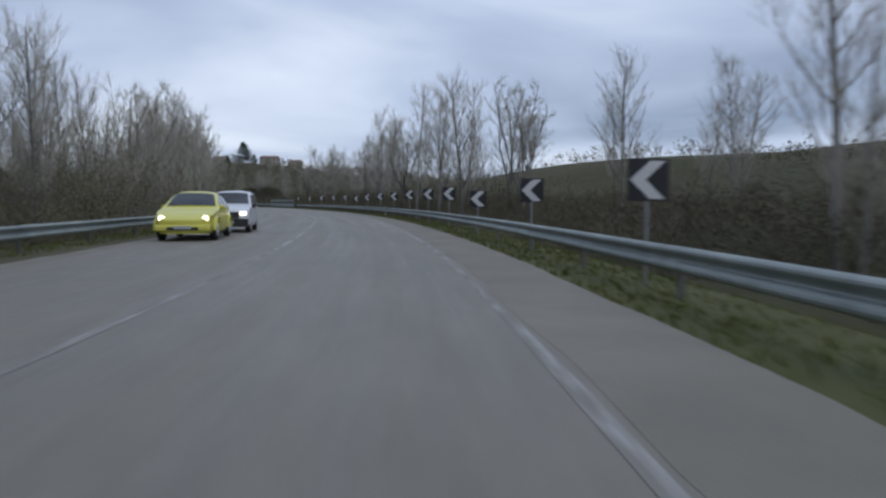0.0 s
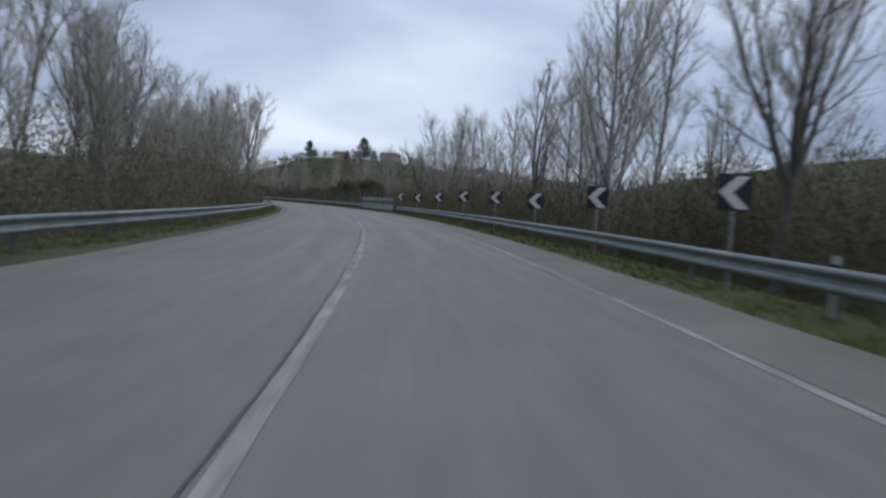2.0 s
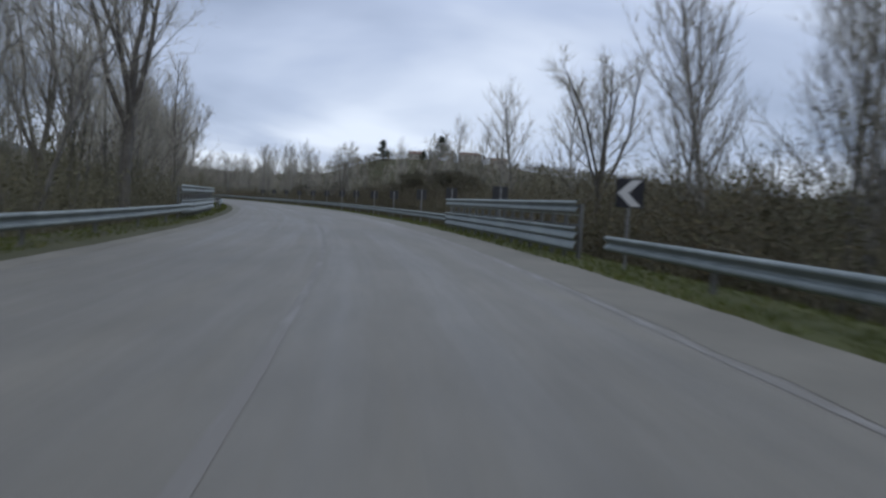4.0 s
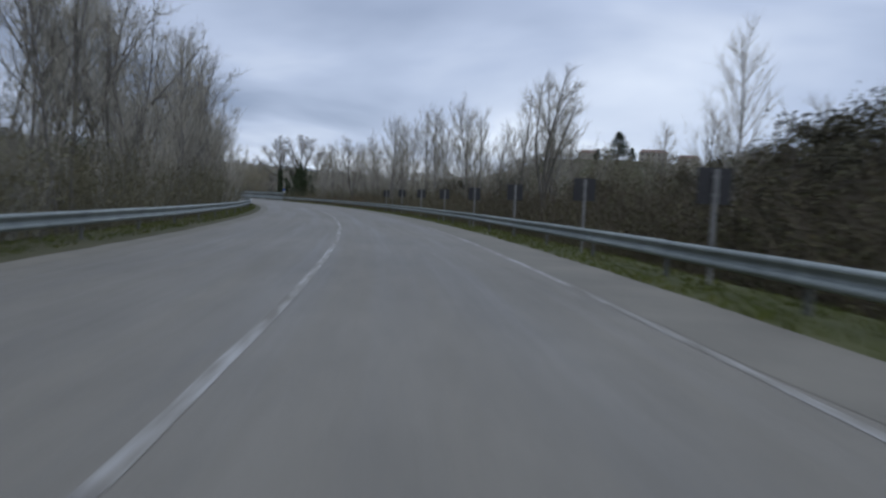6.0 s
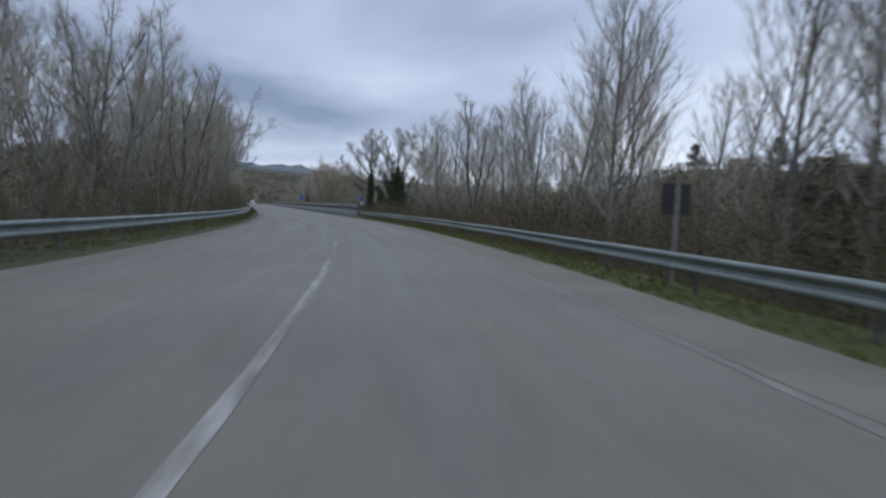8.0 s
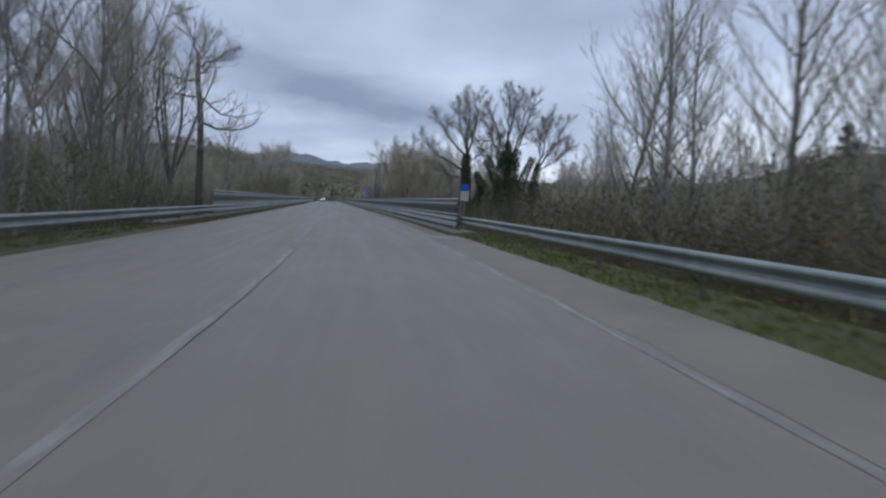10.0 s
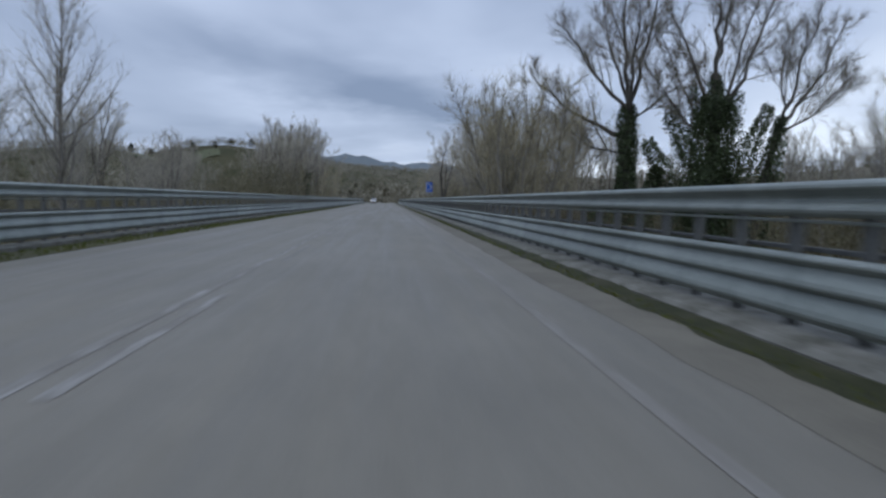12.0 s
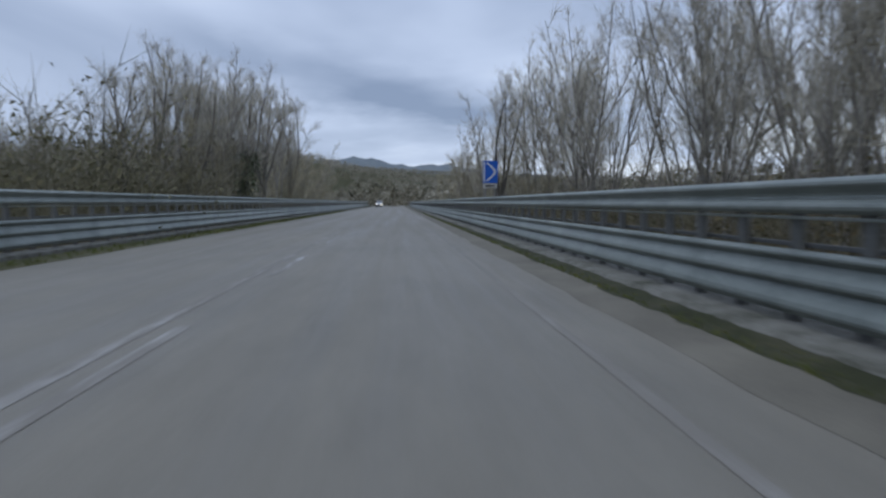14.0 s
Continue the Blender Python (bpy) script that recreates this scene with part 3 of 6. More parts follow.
# ---- plants ----
class Twigs:
    """Collects tapered tubes as vertex and face arrays."""
    def __init__(self):
        self.v = []; self.f = []; self.n = 0

    def tube(self, pts, radii, k):
        base = self.n
        up = Vector((0.31, 0.17, 0.93))
        for i, p in enumerate(pts):
            a = pts[min(i + 1, len(pts) - 1)] - pts[max(i - 1, 0)]
            a.normalize()
            u = a.cross(Vector((1, 0.2, 0.1)) if abs(a.x) < 0.8 else up).normalized()
            w = a.cross(u)
            for j in range(k):
                th = 2 * math.pi * j / k
                q = p + (u * math.cos(th) + w * math.sin(th)) * radii[i]
                self.v.append((q.x, q.y, q.z))
        for i in range(len(pts) - 1):
            for j in range(k):
                a, b = base + i * k + j, base + i * k + (j + 1) % k
                self.f.append((a, b, b + k, a + k))
        self.n += k * len(pts)

    def spike(self, p, q, r):
        """A thin twig from p to q."""
        b = self.n
        a = q - p
        u = a.cross(Vector((math.sin(b * 1.7), math.cos(b * 1.7), 0.25))).normalized() * (r * 1.25)
        self.v += [(p.x - u.x, p.y - u.y, p.z - u.z), (p.x + u.x, p.y + u.y, p.z + u.z), (q.x, q.y, q.z)]
        self.f.append((b, b + 1, b + 2))
        self.n += 3

    def leaf(self, p, size, rng):
        b = self.n
        d = Vector((rng.gauss(0, 1), rng.gauss(0, 1), rng.gauss(0, 1))).normalized()
        e = d.cross(Vector((rng.gauss(0, 1), rng.gauss(0, 1), rng.gauss(0, 1)))).normalized()
        for q in (p - d * size * 0.55, p + e * size * 0.42, p + d * size * 0.55):
            self.v.append((q.x, q.y, q.z))
        self.f.append((b, b + 1, b + 2))
        self.n += 3

    def object(self, name, material, parent, label=""):
        return mesh_object(name, self.v, self.f, material, parent, label)


def bent(p, d, length, n, rng, wander, lift):
    pts = [p.copy()]
    d = d.normalized()
    for i in range(n):
        d = (d + Vector((rng.gauss(0, wander), rng.gauss(0, wander), rng.gauss(0, wander) + lift))).normalized()
        pts.append(pts[-1] + d * (length / n))
    return pts


def along(pts, t):
    x = t * (len(pts) - 1)
    i = min(int(x), len(pts) - 2)
    return pts[i].lerp(pts[i + 1], x - i), (pts[i + 1] - pts[i]).normalized()


def side_dir(d, angle, rng, az=None):
    """A direction at angle degrees from d."""
    az = rng.uniform(0, 2 * math.pi) if az is None else az
    u = d.cross(Vector((0.9, 0.3, 0.1))).normalized(); w = d.cross(u)
    a = radians(angle)
    return d * math.cos(a) + (u * math.cos(az) + w * math.sin(az)) * math.sin(a)


def twigs_on(tw, pts, rng, count, length, r, angle=35, lift=0.35, t0=0.25):
    for _ in range(count):
        p, d = along(pts, rng.uniform(t0, 1.0))
        q = side_dir(d, rng.uniform(angle * 0.5, angle * 1.4), rng)
        q = (q + Vector((0, 0, lift))).normalized()
        tw.spike(p, p + q * length * rng.uniform(0.5, 1.2), r)


def poplar(seed, h=12.0, width=1.0, branches=30, dense=1.0):
    """A leafless poplar: a slender leader and long branches that curve upwards, with a haze of fine upright twigs."""
    rng = random.Random(seed)
    wood, tw = Twigs(), Twigs()
    trunk = bent(Vector((0, 0, -0.4)), Vector((rng.uniform(-0.05, 0.05), rng.uniform(-0.05, 0.05), 1)), h * 0.97, 10, rng, 0.035, 0.02)
    wood.tube(trunk, [0.10 * (1 - i / 11.0) + 0.012 + (0.03 if i == 0 else 0) for i in range(11)], 7)
    twigs_on(tw, trunk, rng, int(60 * dense), 1.0, 0.0065, 30, 0.6, 0.45)
    for b in range(branches):
        t = 0.20 + 0.74 * (b + rng.random()) / branches
        p, d = along(trunk, t)
        L = h * (0.07 + width * 0.40 * (1 - t) ** 0.75) * rng.uniform(0.65, 1.1)
        br = bent(p, side_dir(d, rng.uniform(30, 52), rng, b * 2.4 + rng.uniform(-0.5, 0.5)), L, 6, rng, 0.07, 0.15)
        r = 0.010 + 0.008 * L
        wood.tube(br, [r * (1 - i / 7.4) for i in range(7)], 3)
        for q in range(int((5 + L * 2.2) * dense)):
            t2 = rng.uniform(0.2, 0.98)
            p2, d2 = along(br, t2)
            L2 = (0.55 + L * 0.34 * (1.15 - t2)) * rng.uniform(0.7, 1.25)
            sb = bent(p2, side_dir(d2, rng.uniform(20, 42), rng), L2, 2, rng, 0.08, 0.16)
            tw.spike(sb[0], sb[1], 0.0095)
            tw.spike(sb[1], sb[2], 0.007)
            twigs_on(tw, sb, rng, int(7 * dense), 0.72, 0.0042, 32, 0.45, 0.1)
        twigs_on(tw, br, rng, int((6 + 2.5 * L) * dense), 0.8, 0.0046, 34, 0.45)
    return wood, tw


def crown_on(wood, tw, lm, h, rng, count, dense, size=0.24, t0=0.2):
    """Branches, sub-branches and fine twigs along one limb."""
    for s in range(count):
        t = t0 + (0.98 - t0) * (s + rng.random()) / count
        p2, d2 = along(lm, t)
        L2 = h * size * (1.12 - t) * rng.uniform(0.6, 1.2) + 0.6
        br = bent(p2, side_dir(d2, rng.uniform(25, 50), rng), L2, 5, rng, 0.10, 0.10)
        wood.tube(br, [(0.010 + 0.009 * L2) * (1 - i / 6.2) for i in range(6)], 3)
        for q in range(int(7 * dense) + 1):
            p3, d3 = along(br, rng.uniform(0.15, 1))
            sb = bent(p3, side_dir(d3, rng.uniform(22, 48), rng), L2 * rng.uniform(0.3, 0.55), 2, rng, 0.12, 0.1)
            tw.spike(sb[0], sb[1], 0.0088)
            tw.spike(sb[1], sb[2], 0.0065)
            twigs_on(tw, sb, rng, int(8 * dense), 0.68, 0.0042, 40, 0.25, 0.05)
        twigs_on(tw, br, rng, int(11 * dense), 0.8, 0.0044, 40, 0.25, 0.15)


def spreading(seed, h=13.0, limbs=5, fork=0.3, spread=38, dense=1.0):
    """A leafless broad tree that forks low into rising limbs."""
    rng = random.Random(seed)
    wood, tw = Twigs(), Twigs()
    trunk = bent(Vector((0, 0, -0.5)), Vector((rng.uniform(-0.1, 0.1), 0, 1)), h * fork + 0.5, 6, rng, 0.05, 0.02)
    wood.tube(trunk, [0.24, 0.20, 0.185, 0.175, 0.165, 0.155, 0.145], 9)
    for b in range(limbs):
        p, d = along(trunk, rng.uniform(0.7, 1.0))
        ang = spread * (0.3 + 0.7 * b / max(1, limbs - 1)) * rng.uniform(0.85, 1.1)
        lm = bent(p, side_dir(Vector((0, 0, 1)), ang, rng, b * 2.39), h * (1 - fork) * rng.uniform(0.82, 1.02), 8, rng, 0.09, 0.13)
        wood.tube(lm, [0.095 * (1 - i / 8.8) + 0.010 for i in range(9)], 6)
        crown_on(wood, tw, lm, h, rng, 11, dense, 0.2)
    return wood, tw


def woodland(seed, h=13.0, stems=3):
    """A tall woodland tree of a few slender stems that fork, with a rounded haze of twigs."""
    rng = random.Random(seed)
    wood, tw = Twigs(), Twigs()
    for b in range(stems):
        a = b * 2.4 + rng.uniform(-0.4, 0.4)
        lean = rng.uniform(0.03, 0.2)
        st = bent(Vector((0.3 * math.cos(a), 0.3 * math.sin(a), -0.4)), Vector((lean * math.cos(a), lean * math.sin(a), 1)), h * rng.uniform(0.8, 1.0), 9, rng, 0.075, 0.03)
        wood.tube(st, [0.075 * (1 - i / 9.7) + 0.006 for i in range(10)], 5)
        crown_on(wood, tw, st, h, rng, 12, 0.8, 0.16, 0.3)
        for k in range(3):
            p, d = along(st, rng.uniform(0.3, 0.6))
            lm = bent(p, side_dir(d, rng.uniform(18, 36), rng), h * rng.uniform(0.28, 0.42), 6, rng, 0.1, 0.1)
            wood.tube(lm, [0.042 * (1 - i / 6.6) + 0.004 for i in range(7)], 4)
            crown_on(wood, tw, lm, h, rng, 7, 0.8, 0.12, 0.2)
    return wood, tw


def shrub(seed, h=3.2, stems=11, spread=0.95, leaves=640, leaf=0.085):
    """A leafless thicket: many thin stems from the ground, fine twigs, and small dead leaves caught in it."""
    rng = random.Random(seed)
    tw, lf = Twigs(), Twigs()
    for b in range(stems):
        a = rng.uniform(0, 6.28); rr = spread * math.sqrt(rng.random())
        p = Vector((math.cos(a) * rr, math.sin(a) * rr, -0.3))
        st = bent(p, Vector((math.cos(a) * 0.45 * rng.random(), math.sin(a) * 0.45 * rng.random(), 1)), h * rng.uniform(0.6, 1.05), 4, rng, 0.16, -0.02)
        tw.tube(st, [0.014, 0.012, 0.009, 0.007, 0.004], 3)
        twigs_on(tw, st, rng, 24, 0.8, 0.0055, 50, 0.2, 0.1)
        for _ in range(leaves // stems):
            q, d = along(st, rng.uniform(0.03, 1.0) ** 0.85)
            lf.leaf(q + Vector((rng.gauss(0, 0.3), rng.gauss(0, 0.3), rng.gauss(0, 0.16))), leaf * rng.uniform(0.6, 1.5), rng)
    return tw, lf


class Plant:
    """A tree built once; put() sets further copies."""
    def __init__(self, name, parts, label, category, group):
        self.root = thing(name, Matrix.Identity(4), label, category, group)
        for pn, tw, material in parts:
            if tw.n:
                ob = tw.object(pn, material, self.root)
                if pn.endswith("_mass"):
                    ob["kind"] = "stuff"
        self.used = False

    def put(self, m, label="", group=""):
        if not self.used:
            self.root.matrix_basis = m
            self.used = True
            ob = self.root
        else:
            ob = copy_thing(self.root, m)
            ob.matrix_basis = m
        return tagged(ob, label, group=group)


def stand(s, d, turn, size, high=1.0):
    x, y, z = at(s, d)
    g = float(land([x], [y])[0])
    return Matrix.Translation((x, y, g)) @ Matrix.Rotation(radians(turn), 4, 'Z') @ Matrix.Diagonal((size, size, size * high, 1))


POPLARS, BACK = [], []
for i, (wd, br, dn) in enumerate(((0.8, 32, 1.0), (1.0, 30, 1.0), (0.55, 30, 1.0), (1.15, 30, 1.0), (0.9, 32, 1.0), (1.0, 22, 0.85), (0.8, 24, 0.85), (0.65, 22, 0.9))):
    w_, t_ = poplar(100 + i, 12.0, wd, br, dense=dn)
    (POPLARS if i < 5 else BACK).append(Plant("poplar_tree", (("trunk", w_, M_BARK), ("crown", t_, M_TWIG)), "leafless grey poplar with steep thin branches", "tree", "roadside poplars"))
BROAD = []
for i, (lb, fk, sp) in enumerate(((5, 0.28, 28), (6, 0.34, 32), (4, 0.2, 24))):
    w_, t_ = spreading(200 + i, 12.0, lb, fk, sp)
    BROAD.append(Plant("bare_tree", (("trunk", w_, M_BROWNBARK), ("crown", t_, M_TWIG)), "leafless grey-brown tree with forked spreading limbs", "tree", "roadside trees"))

WOOD = []
for i, (h, st) in enumerate(((13.0, 2), (13.0, 3), (13.0, 2))):
    w_, t_ = woodland(250 + i, h, st)
    WOOD.append(Plant("woodland_tree", (("trunk", w_, M_BARK), ("crown", t_, M_TWIG)), "tall leafless woodland tree with several slender stems", "tree", "woodland trees"))

rt = random.Random(77)


def rowtree(s, d, h, kind=None):
    if kind is None:
        kind = rt.choice(BROAD) if rt.random() < 0.07 else rt.choice(POPLARS)
    kind.put(stand(s, d, rt.uniform(0, 360), h / 12.0))


def grove(s0, s1, d0, d1, n, h0, h1, broad=0.25, kinds=BACK):
    """Bare trees scattered over a stretch beside the road."""
    for i in range(n):
        s = s0 + (s1 - s0) * (i + rt.random()) / n
        kind = rt.choice(BROAD) if rt.random() < broad else rt.choice(kinds)
        rowtree(s, rt.uniform(d0, d1), rt.uniform(h0, h1), kind)


# outer side, first bend
for s, d, h in ((11.4, 10.6, 9), (9.3, 9.4, 5), (23.5, 16, 6.5), (29.4, 20, 6.8), (34, 16, 8.6), (34, 21, 6.4), (46.7, 22, 9), (51, 12, 10), (66, 11.5, 9.5), (59.3, 14, 8.6)):
    rowtree(s, d, h)
rowtree(40.4, 8.9, 9.8, POPLARS[4])
rowtree(46, 13.8, 9.4, BROAD[2])
rowtree(32, 10, 7.4, BROAD[2])
rowtree(56, 8.9, 12.2, POPLARS[2])
rowtree(49.5, 9.2, 10.4, POPLARS[2])
rowtree(51.6, 9.8, 10.2, POPLARS[0])
rowtree(62, 9.0, 9.2, BROAD[1])
rowtree(80, 30, 13.5, BROAD[1])
# outer side, poplar rows
for s, d, h, k in ((70, 9.5, 11, 2), (72.5, 9.2, 12.3, 0), (75, 9.4, 12, 1), (77, 11, 11.6, 4), (79.4, 10.5, 10.4, 0), (90, 15.5, 11, 2), (96.3, 12, 9.9, 3),
                   (100.6, 15, 9.4, 4), (101.2, 12, 9.2, 2), (105, 11, 10.4, 0), (106.4, 13.6, 10.2, 1), (110.2, 10.6, 11, 1), (111.6, 12, 11.4, 0), (118, 12, 12, 4), (121, 13, 10.4, 0), (137, 12, 9.6, 4), (133, 13.6, 9.4, 0)):
    rowtree(s, d, h, POPLARS[k])
for s, d, h in ((82.7, 11, 9.6), (104.5, 15, 9.6), (112.4, 12, 10.4), (126, 12, 10), (142, 13, 9)):
    rowtree(s, d, h)
rowtree(86.4, 10.4, 10.4, BROAD[0])
# outer side, second bend: a pair of poplars, then rows that close up towards the bridge
rowtree(188, 10.3, 9.0, POPLARS[2])
rowtree(185.6, 11.1, 9.5, BROAD[0])
rowtree(187, 12, 9.2, POPLARS[3])
rowtree(174, 14.6, 9.4, POPLARS[0])
rowtree(172, 16.5, 6.4, POPLARS[3])
rowtree(164.4, 17.6, 11.0, POPLARS[3])
rowtree(164, 15, 9.2, BROAD[0])
rowtree(168.5, 21.5, 10.8, POPLARS[1])
for s, d, h, k in ((198, 11, 9, 0), (199.4, 12.2, 8.2, 1), (205, 12, 10, 3), (206.4, 13.1, 11, 1), (212.4, 11.3, 10.8, 0), (213, 13, 10.6, 4), (215, 11.2, 11, 1), (222, 9.6, 11.2, 3), (223.6, 11, 10.6, 0), (228.4, 12, 11.2, 1), (230, 11, 11.6, 4),
                   (235.6, 11, 9.2, 2), (238.4, 11.4, 9.6, 0), (241.6, 15, 8.6, 3), (246.4, 12, 9, 2), (248.6, 11.4, 10.6, 0), (250, 14, 9, 1), (257, 12, 12.2, 0), (259.5, 11, 12, 4), (260.8, 14, 12, 1), (265.5, 11, 11.8, 3), (268.7, 14, 12, 0), (272, 12.4, 12, 1)):
    rowtree(s, d, h, POPLARS[k])
rowtree(192.5, 22, 8.2, POPLARS[0])
rowtree(212, 41, 12.2, POPLARS[3])
rowtree(205, 36, 10, POPLARS[0])
rowtree(247.6, 10.8, 11.6, BROAD[2])
rowtree(242.2, 11.6, 9.2, POPLARS[1])
rowtree(243.6, 13.4, 10, POPLARS[4])
rowtree(237.4, 12.2, 10.6, POPLARS[1])
grove(66, 125, 14, 26, 7, 7.5, 9.5, 0.1)
grove(205, 285, 14, 26, 11, 8, 10.5, 0.1)
grove(395, 440, 9, 18, 10, 10, 13, 0.1)
grove(420, 560, -14, -45, 12, 8, 11, 0.1)
grove(440, 560, 12, 40, 12, 9, 12, 0.1)
grove(196, 240, 12, 22, 7, 8, 10, 0.0, POPLARS)
grove(240, 280, 13, 20, 5, 7.5, 9.5, 0.0, WOOD + POPLARS)
# bridge, outer side
for s, d, h, k in ((391, 12, 15, 0), (398, 10, 11, 2), (379.5, 14, 16, 1), (364, 13.4, 14.5, 1), (358, 11.6, 13.6, 0), (361, 13.6, 14.4, 2), (352, 14, 13, 2), (347.4, 13, 12.6, 0), (342, 14.6, 12, 1), (340, 12, 12, 2), (344.6, 11.4, 12, 1), (349.6, 15.4, 13, 0), (345.4, 18, 12.6, 1), (351, 19, 13, 2), (371, 13, 13, 0), (375, 16, 14, 2), (356, 20, 14.5, 0), (362, 26, 13, 1), (350, 25, 12, 1), (342, 27, 11, 2), (368, 30, 13, 0)):
    rowtree(s, d, h, WOOD[k])
for s, d, h in ((323.8, 30, 9), (372, 15, 14), (382.2, 13, 14)):
    rowtree(s, d, h)
grove(352, 400, 18, 28, 8, 12, 15, 0.1)
for s, d, h in ((311, 24, 9.8), (313.8, 25.4, 9.4), (302.7, 24, 13), (304.4, 26, 11.6), (318, 27, 9.6), (322, 28.6, 10.2), (330, 31, 10), (308, 23, 9), (338, 33, 11), (326.4, 34, 10.4), (334, 38, 10.6)):
    rowtree(s, d, h, rt.choice(WOOD))
# bridge, inner side: a round tree over the meadow, then a broad clump before an ivy-grown trunk
rowtree(368, 8.8, 11.4, BROAD[2])
rowtree(382, -36, 17.6, BROAD[0])
rowtree(381, -38, 15.5, WOOD[1])
rowtree(359, -30, 15, WOOD[2])
rowtree(352, -34, 14, WOOD[0])
rowtree(311.5, -8.9, 9.8, POPLARS[3])
rowtree(308, -13, 8.6, WOOD[0])
rowtree(312.4, -13.4, 9.4, WOOD[2])
rowtree(316, -14, 10, WOOD[1])
rowtree(303, -15, 8.6, WOOD[0])
for s, d, h, k in ((354.4, -9.4, 8.4, 0), (359.4, -9.8, 10.8, 1), (363, -9.2, 11.8, 2), (366, -10.6, 12, 0), (371, -9.8, 12.2, 1), (378.4, -9.6, 13.6, 2), (386, -9.6, 14, 1), (402, -9.6, 14.4, 0)):
    rowtree(s, d, h, BROAD[k])
for s, d, h, k in ((357.6, -10.6, 9, 0), (368, -9.2, 11.6, 2), (373, -10.8, 12.4, 1), (393, -9.4, 14, 2), (356, -18.5, 9.4, 1), (363, -20.5, 10.2, 0), (370, -22, 10.6, 2), (377, -24, 11, 1), (384, -27, 12, 0)):
    rowtree(s, d, h, WOOD[k])
rowtree(333, -12.2, 8.6, BROAD[2])
rowtree(335.6, -13.6, 8.8, WOOD[0])
rowtree(330.6, -13, 7.8, WOOD[2])
rowtree(320, -13, 10.6, POPLARS[0])
rowtree(374.5, -9.2, 11.8, BROAD[2])
rowtree(380.6, -9.2, 13, WOOD[1])
for s, d, h, k in ((390, -16, 12.5, 1), (411.5, -12, 13, 2), (429, -11, 13.5, 0), (420, -14, 12, 1), (407, -40, 11.5, 2), (431, -45, 12.5, 1), (394, -44, 10.5, 0), (446, -38, 12, 2)):
    rowtree(s, d, h, WOOD[k])
# inner side: a nearly closed grove along both bends
grove(-6, 128, -8.4, -10.5, 22, 8, 10, 0.1, POPLARS + WOOD)
rowtree(127, -7.6, 14.4, BROAD[1])
rowtree(119, -8.4, 11.6, WOOD[0])
rowtree(112, -9.2, 11.4, WOOD[2])
grove(60, 92, -10, -17, 5, 8.5, 10, 0.05, WOOD)
grove(92, 128, -9, -16, 9, 10, 11.8, 0.05, WOOD)
grove(45, 60, -10, -17, 3, 9, 10.5, 0.05, WOOD)
grove(0, 22, -11, -18, 5, 9, 11, 0.05, WOOD)
grove(146, 225, -8.2, -10.5, 15, 10.5, 12.5, 0.0, POPLARS + WOOD + WOOD)
grove(225, 280, -8.2, -10.5, 12, 10, 12, 0.05, POPLARS + WOOD)
grove(146, 225, -10.5, -18, 12, 11, 13, 0.0, WOOD)
grove(225, 284, -10.5, -18, 17, 11.5, 13.2, 0.0, WOOD)
grove(128, 146, -9.5, -16, 8, 11, 13, 0.2)
rowtree(296, -13.5, 10, WOOD[1])
rowtree(292.5, -13, 10.5, WOOD[0])
rowtree(288.5, -8.9, 12.6, BROAD[0])
for s, d, h, k in ((281.5, -9.4, 12, 0), (277.5, -8.8, 12.6, 1), (273, -8.4, 12.4, 2), (266.5, -8.8, 12.2, 1), (259, -8.4, 12, 0)):
    rowtree(s, d, h, WOOD[k])
grove(286, 302, -14, -24, 5, 8, 10, 0.1)
grove(286, 330, 26, 60, 12, 8, 11, 0.1)
grove(322, 372, 32, 60, 12, 9, 11.5, 0.0, WOOD)

grove(54, 86, -8.6, -13, 8, 10, 11.8, 0.1, POPLARS + WOOD)
grove(86, 122, -8.8, -13, 6, 10.5, 12, 0.1, POPLARS + WOOD)
grove(12, 50, -8.8, -13, 5, 9, 10.5, 0.1, POPLARS + WOOD)
grove(160, 226, -8.8, -14, 7, 11.5, 13, 0.1, POPLARS + WOOD)

# the pair of ivy-grown trees at the bridge, and a leaning one beside them
def ivy_leaves(iv, path, rng, n, r0, r1, lobes):
    """Ivy round a path: radius r0 at its foot, r1 at its end, uneven."""
    for _ in range(n):
        t = rng.random() ** 1.2
        p, d = along(path, t)
        a = rng.uniform(0, 2 * math.pi)
        r = (r0 + (r1 - r0) * t) * (1 + 0.24 * math.sin(a * 2 + t * 9 + lobes) + 0.16 * math.sin(a * 3 - t * 17 + lobes * 2)) * rng.uniform(0.5, 1.04)
        u = d.cross(Vector((1, 0.15, 0))).normalized(); w = d.cross(u)
        iv.leaf(p + (u * math.cos(a) + w * math.sin(a)) * r + Vector((0, 0, rng.gauss(0, 0.12))), rng.uniform(0.11, 0.23), rng)


def limb_to(p, q, rng, bow, n=8):
    """A limb from p to q that leaves steeply or, with a negative bow, flatly."""
    pts = []
    for i in range(n + 1):
        t = i / n
        c = p.lerp(q, t) + Vector((0, 0, bow * math.sin(math.pi * t)))
        pts.append(c + Vector((rng.gauss(0, 0.09), rng.gauss(0, 0.09), rng.gauss(0, 0.06))) * (1 if 0 < i else 0))
    return pts


